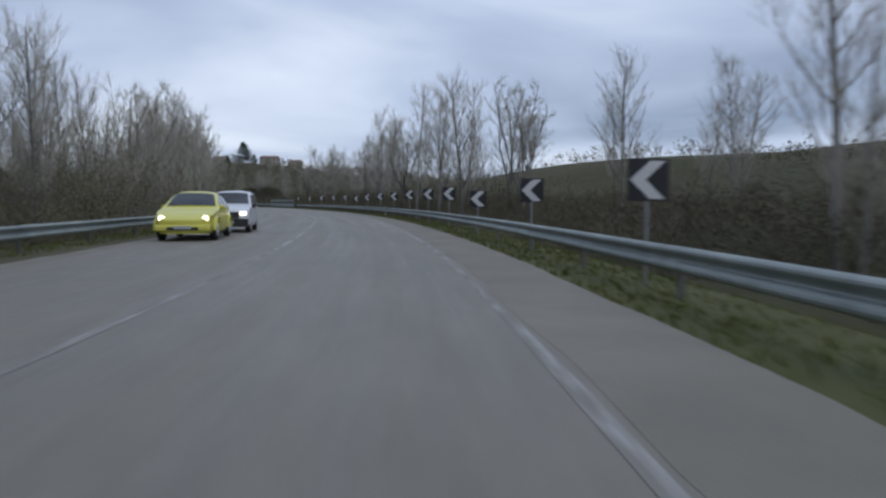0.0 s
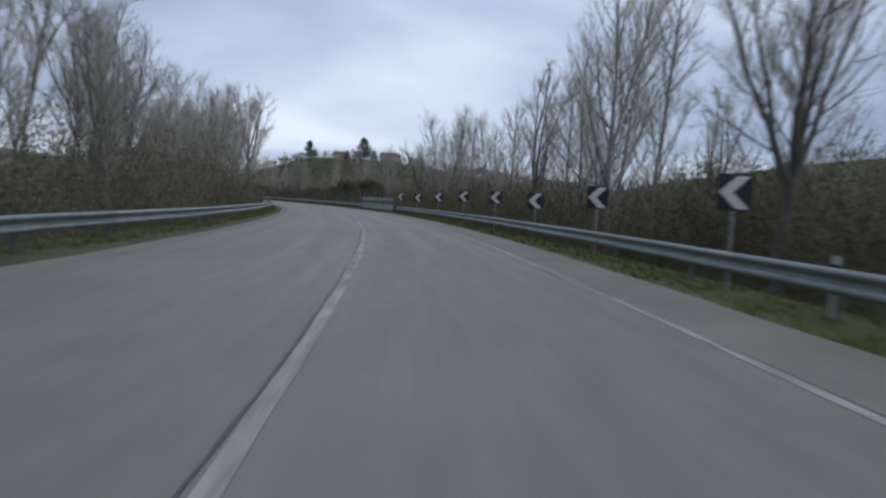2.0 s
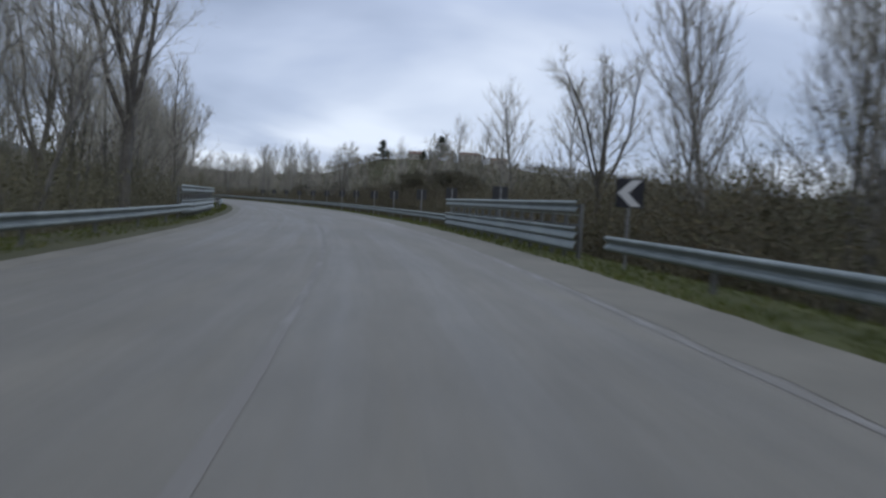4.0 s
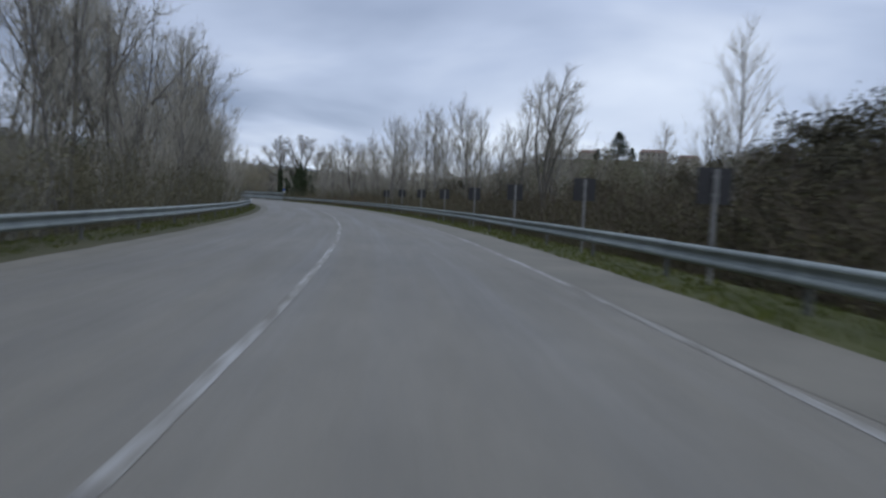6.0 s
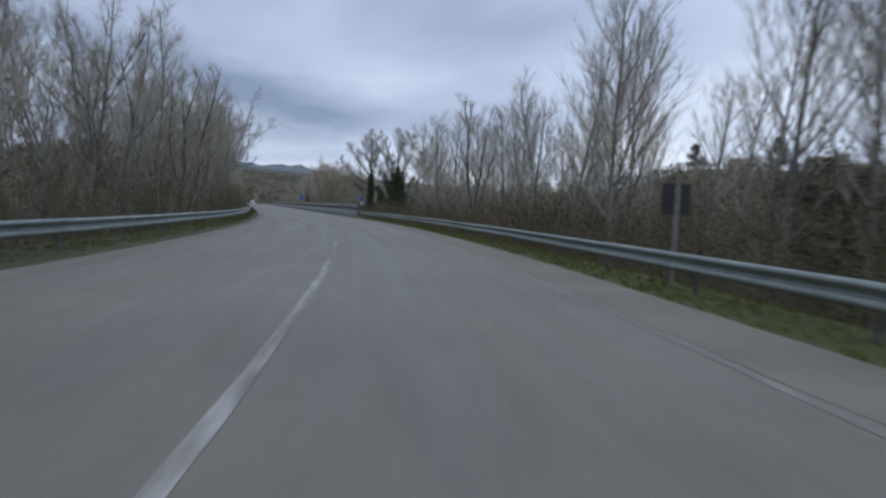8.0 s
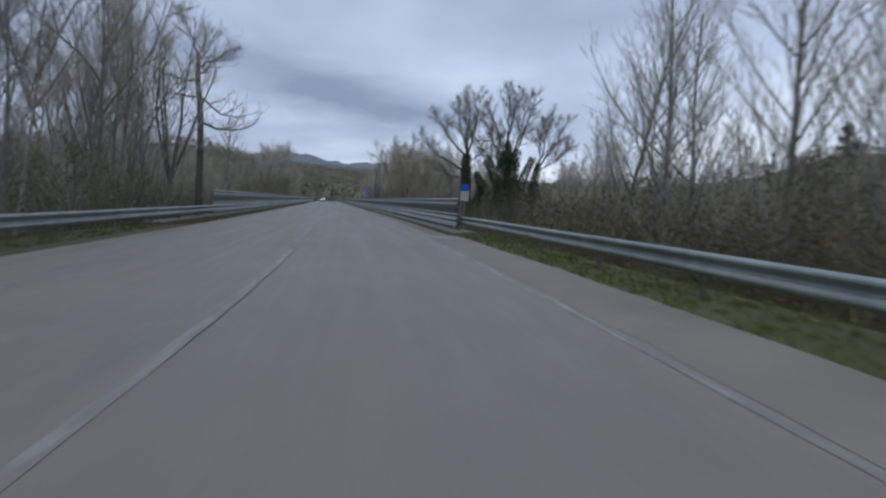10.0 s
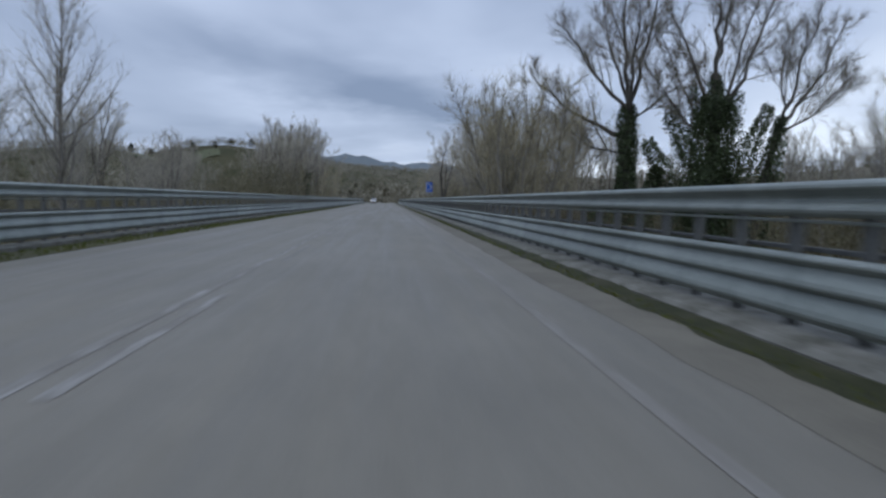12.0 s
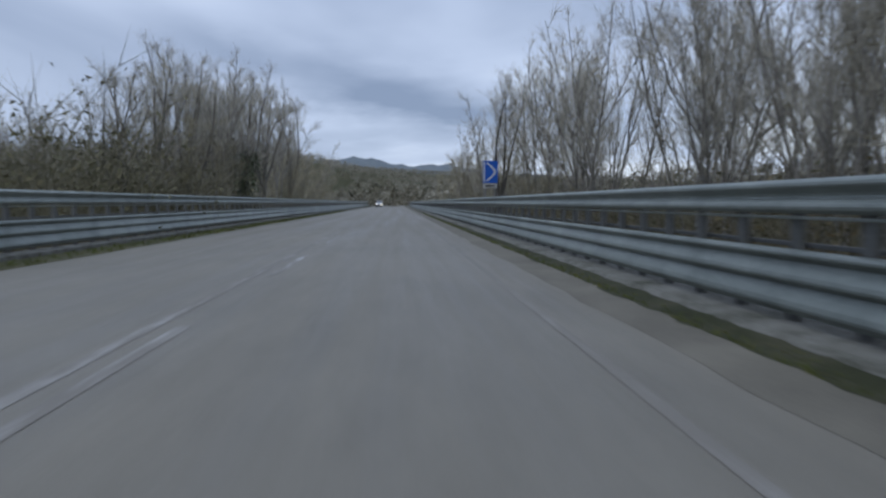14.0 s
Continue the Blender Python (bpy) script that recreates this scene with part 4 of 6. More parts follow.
def ivy_tree(seed, m, trunk, r0, limbs, ivies, label):
    rng = random.Random(seed)
    wood, tw, iv = Twigs(), Twigs(), Twigs()
    tr = [Vector(q) for q in trunk]
    n = len(tr) - 1
    wood.tube(tr, [r0 * (1 - 0.45 * i / n) for i in range(n + 1)], 9)
    for t, end, bow, r in limbs:
        p, d = along(tr, t)
        lm = limb_to(p, Vector(end), rng, bow)
        wood.tube(lm, [r * (1 - i / 8.8) + 0.012 for i in range(9)], 6)
        crown_on(wood, tw, lm, 14.0, rng, 16, 1.6, 0.21, 0.2)
    for t0, end, count, a, b in ivies:
        p, d = along(tr, t0)
        ivy_leaves(iv, [p.lerp(Vector(end), k / 6) for k in range(7)], rng, int(count * 1.9), a, b, seed + count)
    Plant("ivy_tree", (("trunk", wood, M_DARKBARK), ("crown", tw, M_DARKTWIG), ("ivy", iv, M_IVY)), label, "tree", "ivy trees by the bridge").put(m)


ivy_tree(231, stand(329.2, 17.1, 20, 1), [(0, 0, -0.5), (0.05, 0, 3), (-0.1, 0.1, 6), (0, 0, 8.5), (0.1, 0, 10.4)], 0.42,
         ((0.72, (-6.6, 1, 12.6), -0.5, 0.16), (0.93, (-4.2, -1.5, 15.3), -0.5, 0.14), (1.0, (-0.7, 1, 18.0), 0, 0.16), (1.0, (1.9, -1, 17.6), -0.3, 0.15), (0.88, (3.8, 1.2, 12.8), -0.6, 0.09), (0.95, (-2.0, 2, 17.2), -0.3, 0.12), (0.9, (0.6, -2.6, 16.3), -0.3, 0.12), (0.62, (-4.4, -2, 9.4), -0.5, 0.07)),
         ((0.0, (0, 0, 10.2), 7500, 1.2, 0.42), (0.0, (1.9, 0.2, 6.4), 3200, 1.1, 0.4), (0.0, (-2.2, 0, 4.4), 2600, 1.2, 0.6)), "big leafless tree with dark green ivy on its lower trunk")
ivy_tree(237, stand(327.5, 21.9, 20, 1), [(0, 0, -0.5), (0.1, 0, 3), (0, 0.1, 6), (0.1, 0, 9), (0.0, 0, 12)], 0.5,
         ((0.78, (-2.8, 1, 17.0), -0.4, 0.14), (1.0, (0.0, -0.5, 18.4), 0, 0.13), (1.0, (1.0, 1.4, 18.2), -0.2, 0.12), (0.74, (3.4, -1, 17.6), -0.6, 0.14), (0.72, (2.4, 1.2, 17.9), -0.5, 0.13), (0.66, (-4.2, -1, 12.8), -0.8, 0.09), (0.7, (-3.2, 2, 14.6), -0.6, 0.1)),
         ((0.0, (0, 0, 10.6), 13000, 1.75, 1.15), (0.74, (0, 0, 11.9), 1500, 1.1, 0.3), (0.5, (-1.3, 0, 11.2), 1200, 0.9, 0.35), (0.5, (1.4, 0.3, 11.0), 1200, 0.9, 0.35), (0.3, (-2.6, 0, 10.0), 2600, 1.2, 0.4), (0.12, (-3.9, -0.3, 8.0), 3200, 1.3, 0.5), (0.25, (3.1, 0, 10.0), 3000, 1.2, 0.35), (0.0, (1.9, 0.4, 5.0), 2200, 1.2, 0.7), (0.0, (-2.2, 0.2, 4.2), 2200, 1.2, 0.7)), "big leafless tree swathed in a broad mass of dark ivy")
ivy_tree(241, stand(326.9, 24.1, 20, 1), [(0, 0, -0.5), (0.35, 0, 3), (0.75, 0, 5.6), (1.15, 0, 7.6), (1.5, 0, 9)], 0.3,
         ((1.0, (4.9, 0.6, 15.0), -0.6, 0.11), (1.0, (3.0, -0.8, 15.3), -0.3, 0.1), (0.9, (5.2, 0.5, 11.8), -0.5, 0.08), (0.95, (1.8, 1.2, 14.6), -0.2, 0.08)),
         ((0.0, (1.5, 0, 9.4), 4200, 1.15, 0.35),), "leaning leafless tree wrapped in dark ivy")


def overhanging_tree(m, trunk, limbs):
    """A leafless tree with long crooked limbs that reach over the rail."""
    rng = random.Random(61)
    wood, tw = Twigs(), Twigs()
    tr = [Vector(q) for q in trunk]
    wood.tube(tr, [0.27 - 0.025 * i for i in range(len(tr))], 9)
    for t, end, bow, r in limbs:
        p, d0 = along(tr, t)
        lm = limb_to(p, Vector(end), rng, bow)
        wood.tube(lm, [r * (1 - i / 8.8) + 0.012 for i in range(9)], 7)
        if end[2] > 9:
            crown_on(wood, tw, lm, 12.0, rng, 10, 0.9, 0.18, 0.15)
            continue
        for k in range(7):
            q, d1 = along(lm, 0.18 + 0.11 * k)
            br = bent(q, (side_dir(d1, rng.uniform(30, 55), rng) + Vector((0, 0, 0.6))), rng.uniform(1.1, 2.2), 6, rng, 0.16, 0.1)
            wood.tube(br, [0.034 * (1 - i / 6.5) + 0.003 for i in range(7)], 4)
            for b in range(5):
                q2, d2 = along(br, rng.uniform(0.25, 1))
                sb = bent(q2, side_dir(d2, rng.uniform(25, 50), rng), rng.uniform(0.4, 0.9), 3, rng, 0.14, 0.1)
                wood.tube(sb, [0.011, 0.008, 0.006, 0.003], 3)
                twigs_on(tw, sb, rng, 5, 0.4, 0.005, 36, 0.3)
    Plant("bare_tree", (("trunk", wood, M_DARKBARK), ("crown", tw, M_DARKTWIG)), "leafless dark tree with long crooked limbs over the rail", "tree", "").put(m)


overhanging_tree(stand(293.2, -8.5, 0, 1), [(0.1, 0.2, -0.5), (0.25, 0.05, 2.5), (0.47, -0.05, 5.0), (0.46, -0.06, 7.4), (0.3, -0.2, 9.6), (0.2, -0.1, 11.4)],
                 ((0.55, (0.47, 5.3, 7.5), -0.55, 0.085), (0.7, (0.35, 3.6, 7.6), -0.4, 0.065), (0.8, (-1.6, -3.2, 10.4), -0.3, 0.07), (0.9, (1.6, 1.4, 11.8), -0.2, 0.06), (0.95, (-1.2, 1.6, 12.6), -0.2, 0.05), (1.0, (0.4, -1.4, 13.4), 0, 0.05), (0.86, (-2.0, 2.6, 11.2), -0.3, 0.06), (0.7, (-2.2, -1.6, 9.6), -0.4, 0.06)))


def ivy_stump(s, d, h):
    rng = random.Random(9)
    w_, t_, v_ = Twigs(), Twigs(), Twigs()
    trunk = bent(Vector((0, 0, -0.4)), Vector((0.02, 0, 1)), h, 8, rng, 0.04, 0.02)
    w_.tube(trunk, [0.24 - 0.02 * i for i in range(9)], 8)
    for b in range(5):
        p, d0 = along(trunk, rng.uniform(0.7, 1))
        br = bent(p, side_dir(d0, rng.uniform(10, 35), rng), h * 0.4, 4, rng, 0.1, 0.08)
        w_.tube(br, [0.05, 0.04, 0.03, 0.02, 0.01], 5)
        twigs_on(t_, br, rng, 26, 0.7, 0.008)
    for _ in range(2600):
        p, d0 = along(trunk, rng.random() * 0.95)
        v_.leaf(p + Vector((rng.gauss(0, 0.42), rng.gauss(0, 0.42), rng.gauss(0, 0.2))), rng.uniform(0.12, 0.24), rng)
    Plant("ivy_stump", (("trunk", w_, M_DARKBARK), ("twig_mass", t_, M_TWIG), ("ivy", v_, M_IVY)), "old trunk wrapped in dark green ivy", "tree", "").put(stand(s, d, 0, 1))


ivy_stump(371.5, -8.0, 5.6)


def willow_bush(seed, h):
    """Several leaning stems with a rounded crown of fine shoots and olive catkins."""
    rng = random.Random(seed)
    w_, t_, v_ = Twigs(), Twigs(), Twigs()
    for b in range(8):
        a = b * 2.4 + rng.uniform(-0.4, 0.4)
        lean = rng.uniform(0.05, 0.3)
        st = bent(Vector((0.5 * math.cos(a), 0.5 * math.sin(a), -0.4)), Vector((lean * math.cos(a), lean * math.sin(a), 1)), h * rng.uniform(0.72, 1.0), 8, rng, 0.09, 0.03)
        w_.tube(st, [0.06 * (1 - i / 8.8) + 0.005 for i in range(9)], 4)
        crown_on(w_, t_, st, h, rng, 13, 0.85, 0.2, 0.22)
        for _ in range(340):
            p, d0 = along(st, rng.uniform(0.3, 1.0))
            v_.leaf(p + Vector((rng.gauss(0, 0.6), rng.gauss(0, 0.6), rng.gauss(0, 0.45))), rng.uniform(0.03, 0.06), rng)
    return w_, t_, v_


WILLOWS = []
for i in range(2):
    w_, t_, v_ = willow_bush(400 + i, 8.0)
    WILLOWS.append(Plant("willow_bush", (("stem_mass", w_, M_BARK), ("twig_mass", t_, M_WILLOW), ("catkin_mass", v_, M_BUDS)), "tall willow bush with thin shoots and olive catkins", "bush", "willow bushes"))
for s, d, h in ((325, 10, 10.4), (328, 9.6, 11), (330.6, 10.4, 11.6), (302, -11, 7.4), (305, -12, 7), (362, -9.4, 7.6), (366, -9.6, 7.4), (371, 12, 8), (400, -9.5, 9), (407, -10, 10), (300, -14, 5), (395, 11, 9), (410, 12, 9.5), (425, 11, 9), (440, -11, 9)):
    rt.choice(WILLOWS).put(stand(s, d, rt.uniform(0, 360), h / 8.0))


def coppice(seed, h):
    """A clump of slender leafless saplings."""
    rng = random.Random(seed)
    w_, t_ = Twigs(), Twigs()
    for b in range(22):
        a = rng.uniform(0, 6.28); rr = 1.4 * math.sqrt(rng.random())
        st = bent(Vector((math.cos(a) * rr, math.sin(a) * rr, -0.4)), Vector((math.cos(a) * 0.2, math.sin(a) * 0.2, 1)), h * rng.uniform(0.55, 1.0), 5, rng, 0.07, 0.03)
        w_.tube(st, [0.035, 0.03, 0.025, 0.018, 0.011, 0.004], 3)
        twigs_on(t_, st, rng, 70, 1.1, 0.008, 36, 0.4, 0.15)
    return w_, t_


COPPICE = []
for i in range(3):
    w_, t_ = coppice(450 + i, 7.0)
    COPPICE.append(Plant("sapling_clump", (("stem_mass", w_, M_BARK), ("twig_mass", t_, M_TWIG)), "clump of slender leafless grey saplings", "saplings", "sapling clumps"))
for i in range(44):
    s_ = (4 + 2.8 * i) if i < 22 else (150 + 6.2 * (i - 22))
    COPPICE[i % 3].put(stand(s_, rt.uniform(-8.2, -12), rt.uniform(0, 360), rt.uniform(5.5, 8.5) / 7.0))
for i in range(26, 34):
    COPPICE[i % 3].put(stand(76 + 6.0 * i, rt.uniform(13, 19), rt.uniform(0, 360), rt.uniform(4.2, 6.2) / 7.0))


def evergreen(seed, h, conical=False):
    """A dense evergreen: short trunk and a mass of small leaf sprays with an uneven outline."""
    rng = random.Random(seed)
    w_, v_ = Twigs(), Twigs()
    trunk = bent(Vector((0, 0, -0.4)), Vector((0, 0, 1)), h * 0.9, 5, rng, 0.03, 0.02)
    w_.tube(trunk, [0.035 * h * (1 - i / 6) for i in range(6)], 7)
    for b in range(90):
        t = rng.uniform(0.08, 1.0)
        p, d0 = along(trunk, t)
        reach = h * (0.5 * (1.04 - t) + 0.03 if conical else 0.5 * math.sqrt(max(0.03, 1 - (t - 0.4) ** 2 / 0.38))) * rng.uniform(0.55, 1.1)
        e = p + side_dir(Vector((0, 0, 1)), rng.uniform(60, 95), rng) * reach
        w_.tube([p, p.lerp(e, 0.6), e], [0.006 * h, 0.004 * h, 0.001 * h], 3)
        for _ in range(120):
            q = p.lerp(e, rng.uniform(0.35, 1.05)) + Vector((rng.gauss(0, 1), rng.gauss(0, 1), rng.gauss(0, 1))) * h * 0.035
            v_.leaf(q, h * rng.uniform(0.016, 0.034), rng)
    return w_, v_


w_, v_ = evergreen(500, 5.5)
BUSH = Plant("evergreen_bush", (("trunk", w_, M_DARKBARK), ("foliage", v_, M_DARKLEAF)), "dense dark brown-green evergreen bush", "bush", "dark bushes")
for s, d, h in ((166.2, 11.5, 4.8), (163.8, 13, 5.8), (168.5, 15, 6.2), (164.2, 17, 6.4), (161, 15.6, 6.2), (160.2, 18, 5.6), (203, 15, 5.6), (184.1, 19, 5.2), (209.6, 13.5, 4.8), (217.4, 15, 5.2), (176, 16, 4.5), (192, 17, 4.8), (171, 20, 5), (196, 30.5, 7.4), (192.4, 29, 7.8), (189, 27, 7.2), (199.6, 32.5, 6.6)):
    BUSH.put(stand(s, d, rt.uniform(0, 360), h / 5.5))
w_, v_ = evergreen(510, 18.0, True)
CONIFER = Plant("conifer_tree", (("trunk", w_, M_DARKBARK), ("foliage", v_, M_CONIFER)), "dark conical conifer on the skyline of the hill", "tree", "hilltop conifers")


def on_land(x, y, turn=0.0, size=1.0):
    return Matrix.Translation((x, y, float(land([x], [y])[0]) - 0.1)) @ Matrix.Rotation(radians(turn), 4, 'Z') @ Matrix.Diagonal((size, size, size, 1))


for i in range(13):
    x, y = -560 - 6.5 * i + 4 * math.sin(i * 2.3), 640 - 11.0 * i + 5 * math.sin(i * 1.1)
    (BUSH if i % 4 else CONIFER).put(on_land(x, y, i * 50, (1.25 if i % 4 else 0.36) + 0.14 * math.sin(i * 1.9)), group="trees on the western hill")
for x, y, k in ((-28, 611, 1.1), (-68.5, 594, 0.88), (-41, 612, 0.44), (-19, 617, 0.5)):
    CONIFER.put(on_land(x, y, x * 7, k) @ Matrix.Diagonal((1.15, 1.15, 1.0, 1)))


def undergrowth(name, stretches, label, cane=M_BRUSH, foliage=M_DRYLEAF):
    """Brushwood along a stretch as one mass: stems, and dead leaves caught in them."""
    arr = []
    for i in range(6):
        a, b = shrub(300 + i, 3.0 + 0.5 * (i % 3))
        arr.append((np.array(a.v), np.array([f for f in a.f if len(f) == 3]), np.array([f for f in a.f if len(f) == 4]), np.array(b.v), np.array(b.f)))
    rng = np.random.RandomState(len(name))
    V, F3, F4, n0, V2, F2, n2 = [], [], [], 0, [], [], 0
    for s0, s1, d0, d1, n, h0, h1 in stretches:
        s = rng.uniform(s0, s1, n); d = rng.uniform(d0, d1, n)
        x, y, _ = at(s, d); z = land(x, y)
        for i in range(n):
            av, t3, t4, bv, bf = arr[rng.randint(6)]
            k = rng.uniform(h0, h1) / 3.4
            wide = max(k, 0.8)
            c, q = math.cos(i * 2.4), math.sin(i * 2.4)
            R = np.array([[c * wide, -q * wide, 0], [q * wide, c * wide, 0], [0, 0, k]])
            o = np.array([x[i], y[i], z[i]])
            V.append(av @ R.T + o); F3.append(t3 + n0); F4.append(t4 + n0); n0 += len(av)
            V2.append(bv @ R.T + o); F2.append(bf + n2); n2 += len(bv)
    e = thing(name, Matrix.Identity(4), label, "undergrowth", kind="stuff")
    mesh_object("stems", np.concatenate(V), np.concatenate(F3).tolist() + np.concatenate(F4).tolist(), cane, e)
    mesh_object("leaves", np.concatenate(V2), np.concatenate(F2), foliage, e)


undergrowth("undergrowth_west", [(-8, 288, -7.3, -9.5, 170, 2.6, 4.2), (0, 292, -9.5, -13, 84, 4.2, 6.0), (288, 430, -8.5, -16, 75, 3.0, 5.5), (342, 382, -8.8, -13, 36, 5.8, 7.2)], "dense leafless brown brushwood with dead leaves")
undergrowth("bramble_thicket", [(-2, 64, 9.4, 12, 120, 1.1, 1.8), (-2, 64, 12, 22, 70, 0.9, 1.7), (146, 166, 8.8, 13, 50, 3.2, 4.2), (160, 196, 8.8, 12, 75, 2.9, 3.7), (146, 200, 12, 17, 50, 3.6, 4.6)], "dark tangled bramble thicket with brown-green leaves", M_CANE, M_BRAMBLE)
undergrowth("undergrowth_east", [(-2, 62, 8.9, 10.2, 46, 0.8, 1.4), (4, 62, 12, 24, 26, 0.9, 1.7), (336, 374, 10, 18, 38, 4.0, 5.4), (60, 84, 8.8, 12, 60, 2.7, 3.6), (84, 122, 8.8, 12.5, 90, 3.3, 4.5), (122, 146, 8.8, 12, 50, 3.0, 4.0), (66, 146, 12, 17, 44, 3.6, 4.6), (194, 240, 8.8, 12, 75, 3.0, 3.9), (240, 284, 9, 13, 70, 3.2, 4.4), (196, 284, 13, 18, 50, 4.0, 5.4), (282, 430, 8.5, 24, 80, 3.2, 5.4)], "dense leafless olive-brown brushwood with dead leaves", M_CANEDRY, M_OLIVE)


w_, v_ = shrub(350, 3.2, 12, 0.8, 900)
RUSSET = Plant("russet_bush", (("stem_mass", w_, M_CANEDRY), ("leaf_mass", v_, M_RUSSET)), "bush that keeps its withered russet leaves", "bush", "russet bushes")
for s, d, h in ((229.4, 8.9, 3.4), (232.2, 9.2, 3.8), (246.5, 9.2, 3.0)):
    RUSSET.put(stand(s, d, s * 40, h / 3.2))


def scrub(name, stretches, label):
    """Taller leafless scrub behind the first rows, as one mass."""
    arr = []
    for i in range(5):
        rng = random.Random(600 + i)
        st, lf = Twigs(), Twigs()
        for b in range(7):
            a_ = rng.uniform(0, 6.28); rr = 1.3 * math.sqrt(rng.random())
            stem = bent(Vector((math.cos(a_) * rr, math.sin(a_) * rr, -0.4)), Vector((math.cos(a_) * 0.3, math.sin(a_) * 0.3, 1)), 5.0 * rng.uniform(0.6, 1.05), 3, rng, 0.12, 0.02)
            st.tube(stem, [0.035, 0.026, 0.016, 0.006], 3)
            twigs_on(st, stem, rng, 20, 1.3, 0.012, 42, 0.4, 0.1)
            for _ in range(34):
                p, d0 = along(stem, rng.random() ** 1.5 * 0.85)
                lf.leaf(p + Vector((rng.gauss(0, 0.5), rng.gauss(0, 0.5), rng.gauss(0, 0.3))), rng.uniform(0.12, 0.26), rng)
        arr.append((np.array(st.v), np.array([f for f in st.f if len(f) == 3]), np.array([f for f in st.f if len(f) == 4]), np.array(lf.v), np.array(lf.f)))
    rng = np.random.RandomState(len(name) + 3)
    V, F3, F4, n0, V2, F2, n2 = [], [], [], 0, [], [], 0
    for s0, s1, d0, d1, n, h0, h1 in stretches:
        s = rng.uniform(s0, s1, n); d = rng.uniform(d0, d1, n)
        x, y, _ = at(s, d); z = land(x, y)
        for i in range(n):
            av, t3, t4, bv, bf = arr[rng.randint(5)]
            k = rng.uniform(h0, h1) / 5.0
            c, q = math.cos(i * 2.4), math.sin(i * 2.4)
            R = np.array([[c * k, -q * k, 0], [q * k, c * k, 0], [0, 0, k]]) * np.array([1.2, 1.2, 1.0])[:, None]
            o = np.array([x[i], y[i], z[i]])
            V.append(av @ R.T + o); F3.append(t3 + n0); F4.append(t4 + n0); n0 += len(av)
            V2.append(bv @ R.T + o); F2.append(bf + n2); n2 += len(bv)
    e = thing(name, Matrix.Identity(4), label, "scrub", kind="stuff")
    mesh_object("stems", np.concatenate(V), np.concatenate(F3).tolist() + np.concatenate(F4).tolist(), M_BRUSH, e)
    mesh_object("leaves", np.concatenate(V2), np.concatenate(F2), M_DRYLEAF, e)


scrub("scrub_west", [(-10, 290, -13, -22, 110, 4.5, 7), (285, 440, -16, -24, 60, 4.5, 6.5), (290, 560, -24, -70, 170, 5, 8), (200, 320, -24, -60, 60, 5, 8)], "tall leafless brown scrub behind the roadside trees")
scrub("scrub_east", [(296, 345, 27, 48, 75, 4.5, 7), (72, 285, 18, 34, 130, 4.5, 6.5), (282, 440, 24, 40, 70, 5, 7.5), (300, 560, 30, 75, 110, 5, 8), (150, 285, 30, 60, 50, 4, 6), (0, 70, 28, 60, 30, 2, 3.5)], "tall leafless brown scrub behind the roadside trees")


MEADOW = (-97.0, 279.0, 58.6, 560.0)     # a point on the bridge, the bearing from it and the distance


def meadow_frame(x, y):
    """Across and along the line of sight from the bridge to the meadow."""
    b = radians(MEADOW[2])
    dx, dy = x - MEADOW[0], y - MEADOW[1]
    return dx * math.cos(b) + dy * math.sin(b), -dx * math.sin(b) + dy * math.cos(b) - MEADOW[3]


def in_meadow(x, y, grow=1.0, front=0.0):
    u, v = meadow_frame(x, y)
    return (np.abs(u) < 34 * grow) & (v > -17 - front) & (v < 17 * grow)


def meadow():
    """A pale green field on the slope of the western hill."""
    b = radians(MEADOW[2])
    n, m = 24, 10
    V, F = [], []
    for i in range(n):
        for j in range(m):
            u = -32 + 64 * i / (n - 1)
            v = (-15 + 30 * j / (m - 1)) * (1 - 0.25 * (u / 32) ** 2) + 2.5 * math.sin(i * 0.7)
            r = MEADOW[3] + v
            x = MEADOW[0] - r * math.sin(b) + u * math.cos(b)
            y = MEADOW[1] + r * math.cos(b) + u * math.sin(b)
            V.append((x, y, float(land([x], [y])[0]) + 0.7))
    for i in range(n - 1):
        for j in range(m - 1):
            F.append((i * m + j, i * m + j + 1, (i + 1) * m + j + 1, (i + 1) * m + j))
    tagged(mesh_object("meadow", V, F, M_MEADOW, smooth_shade=True), "pale green meadow on the wooded hillside", "field", kind="structure")


meadow()


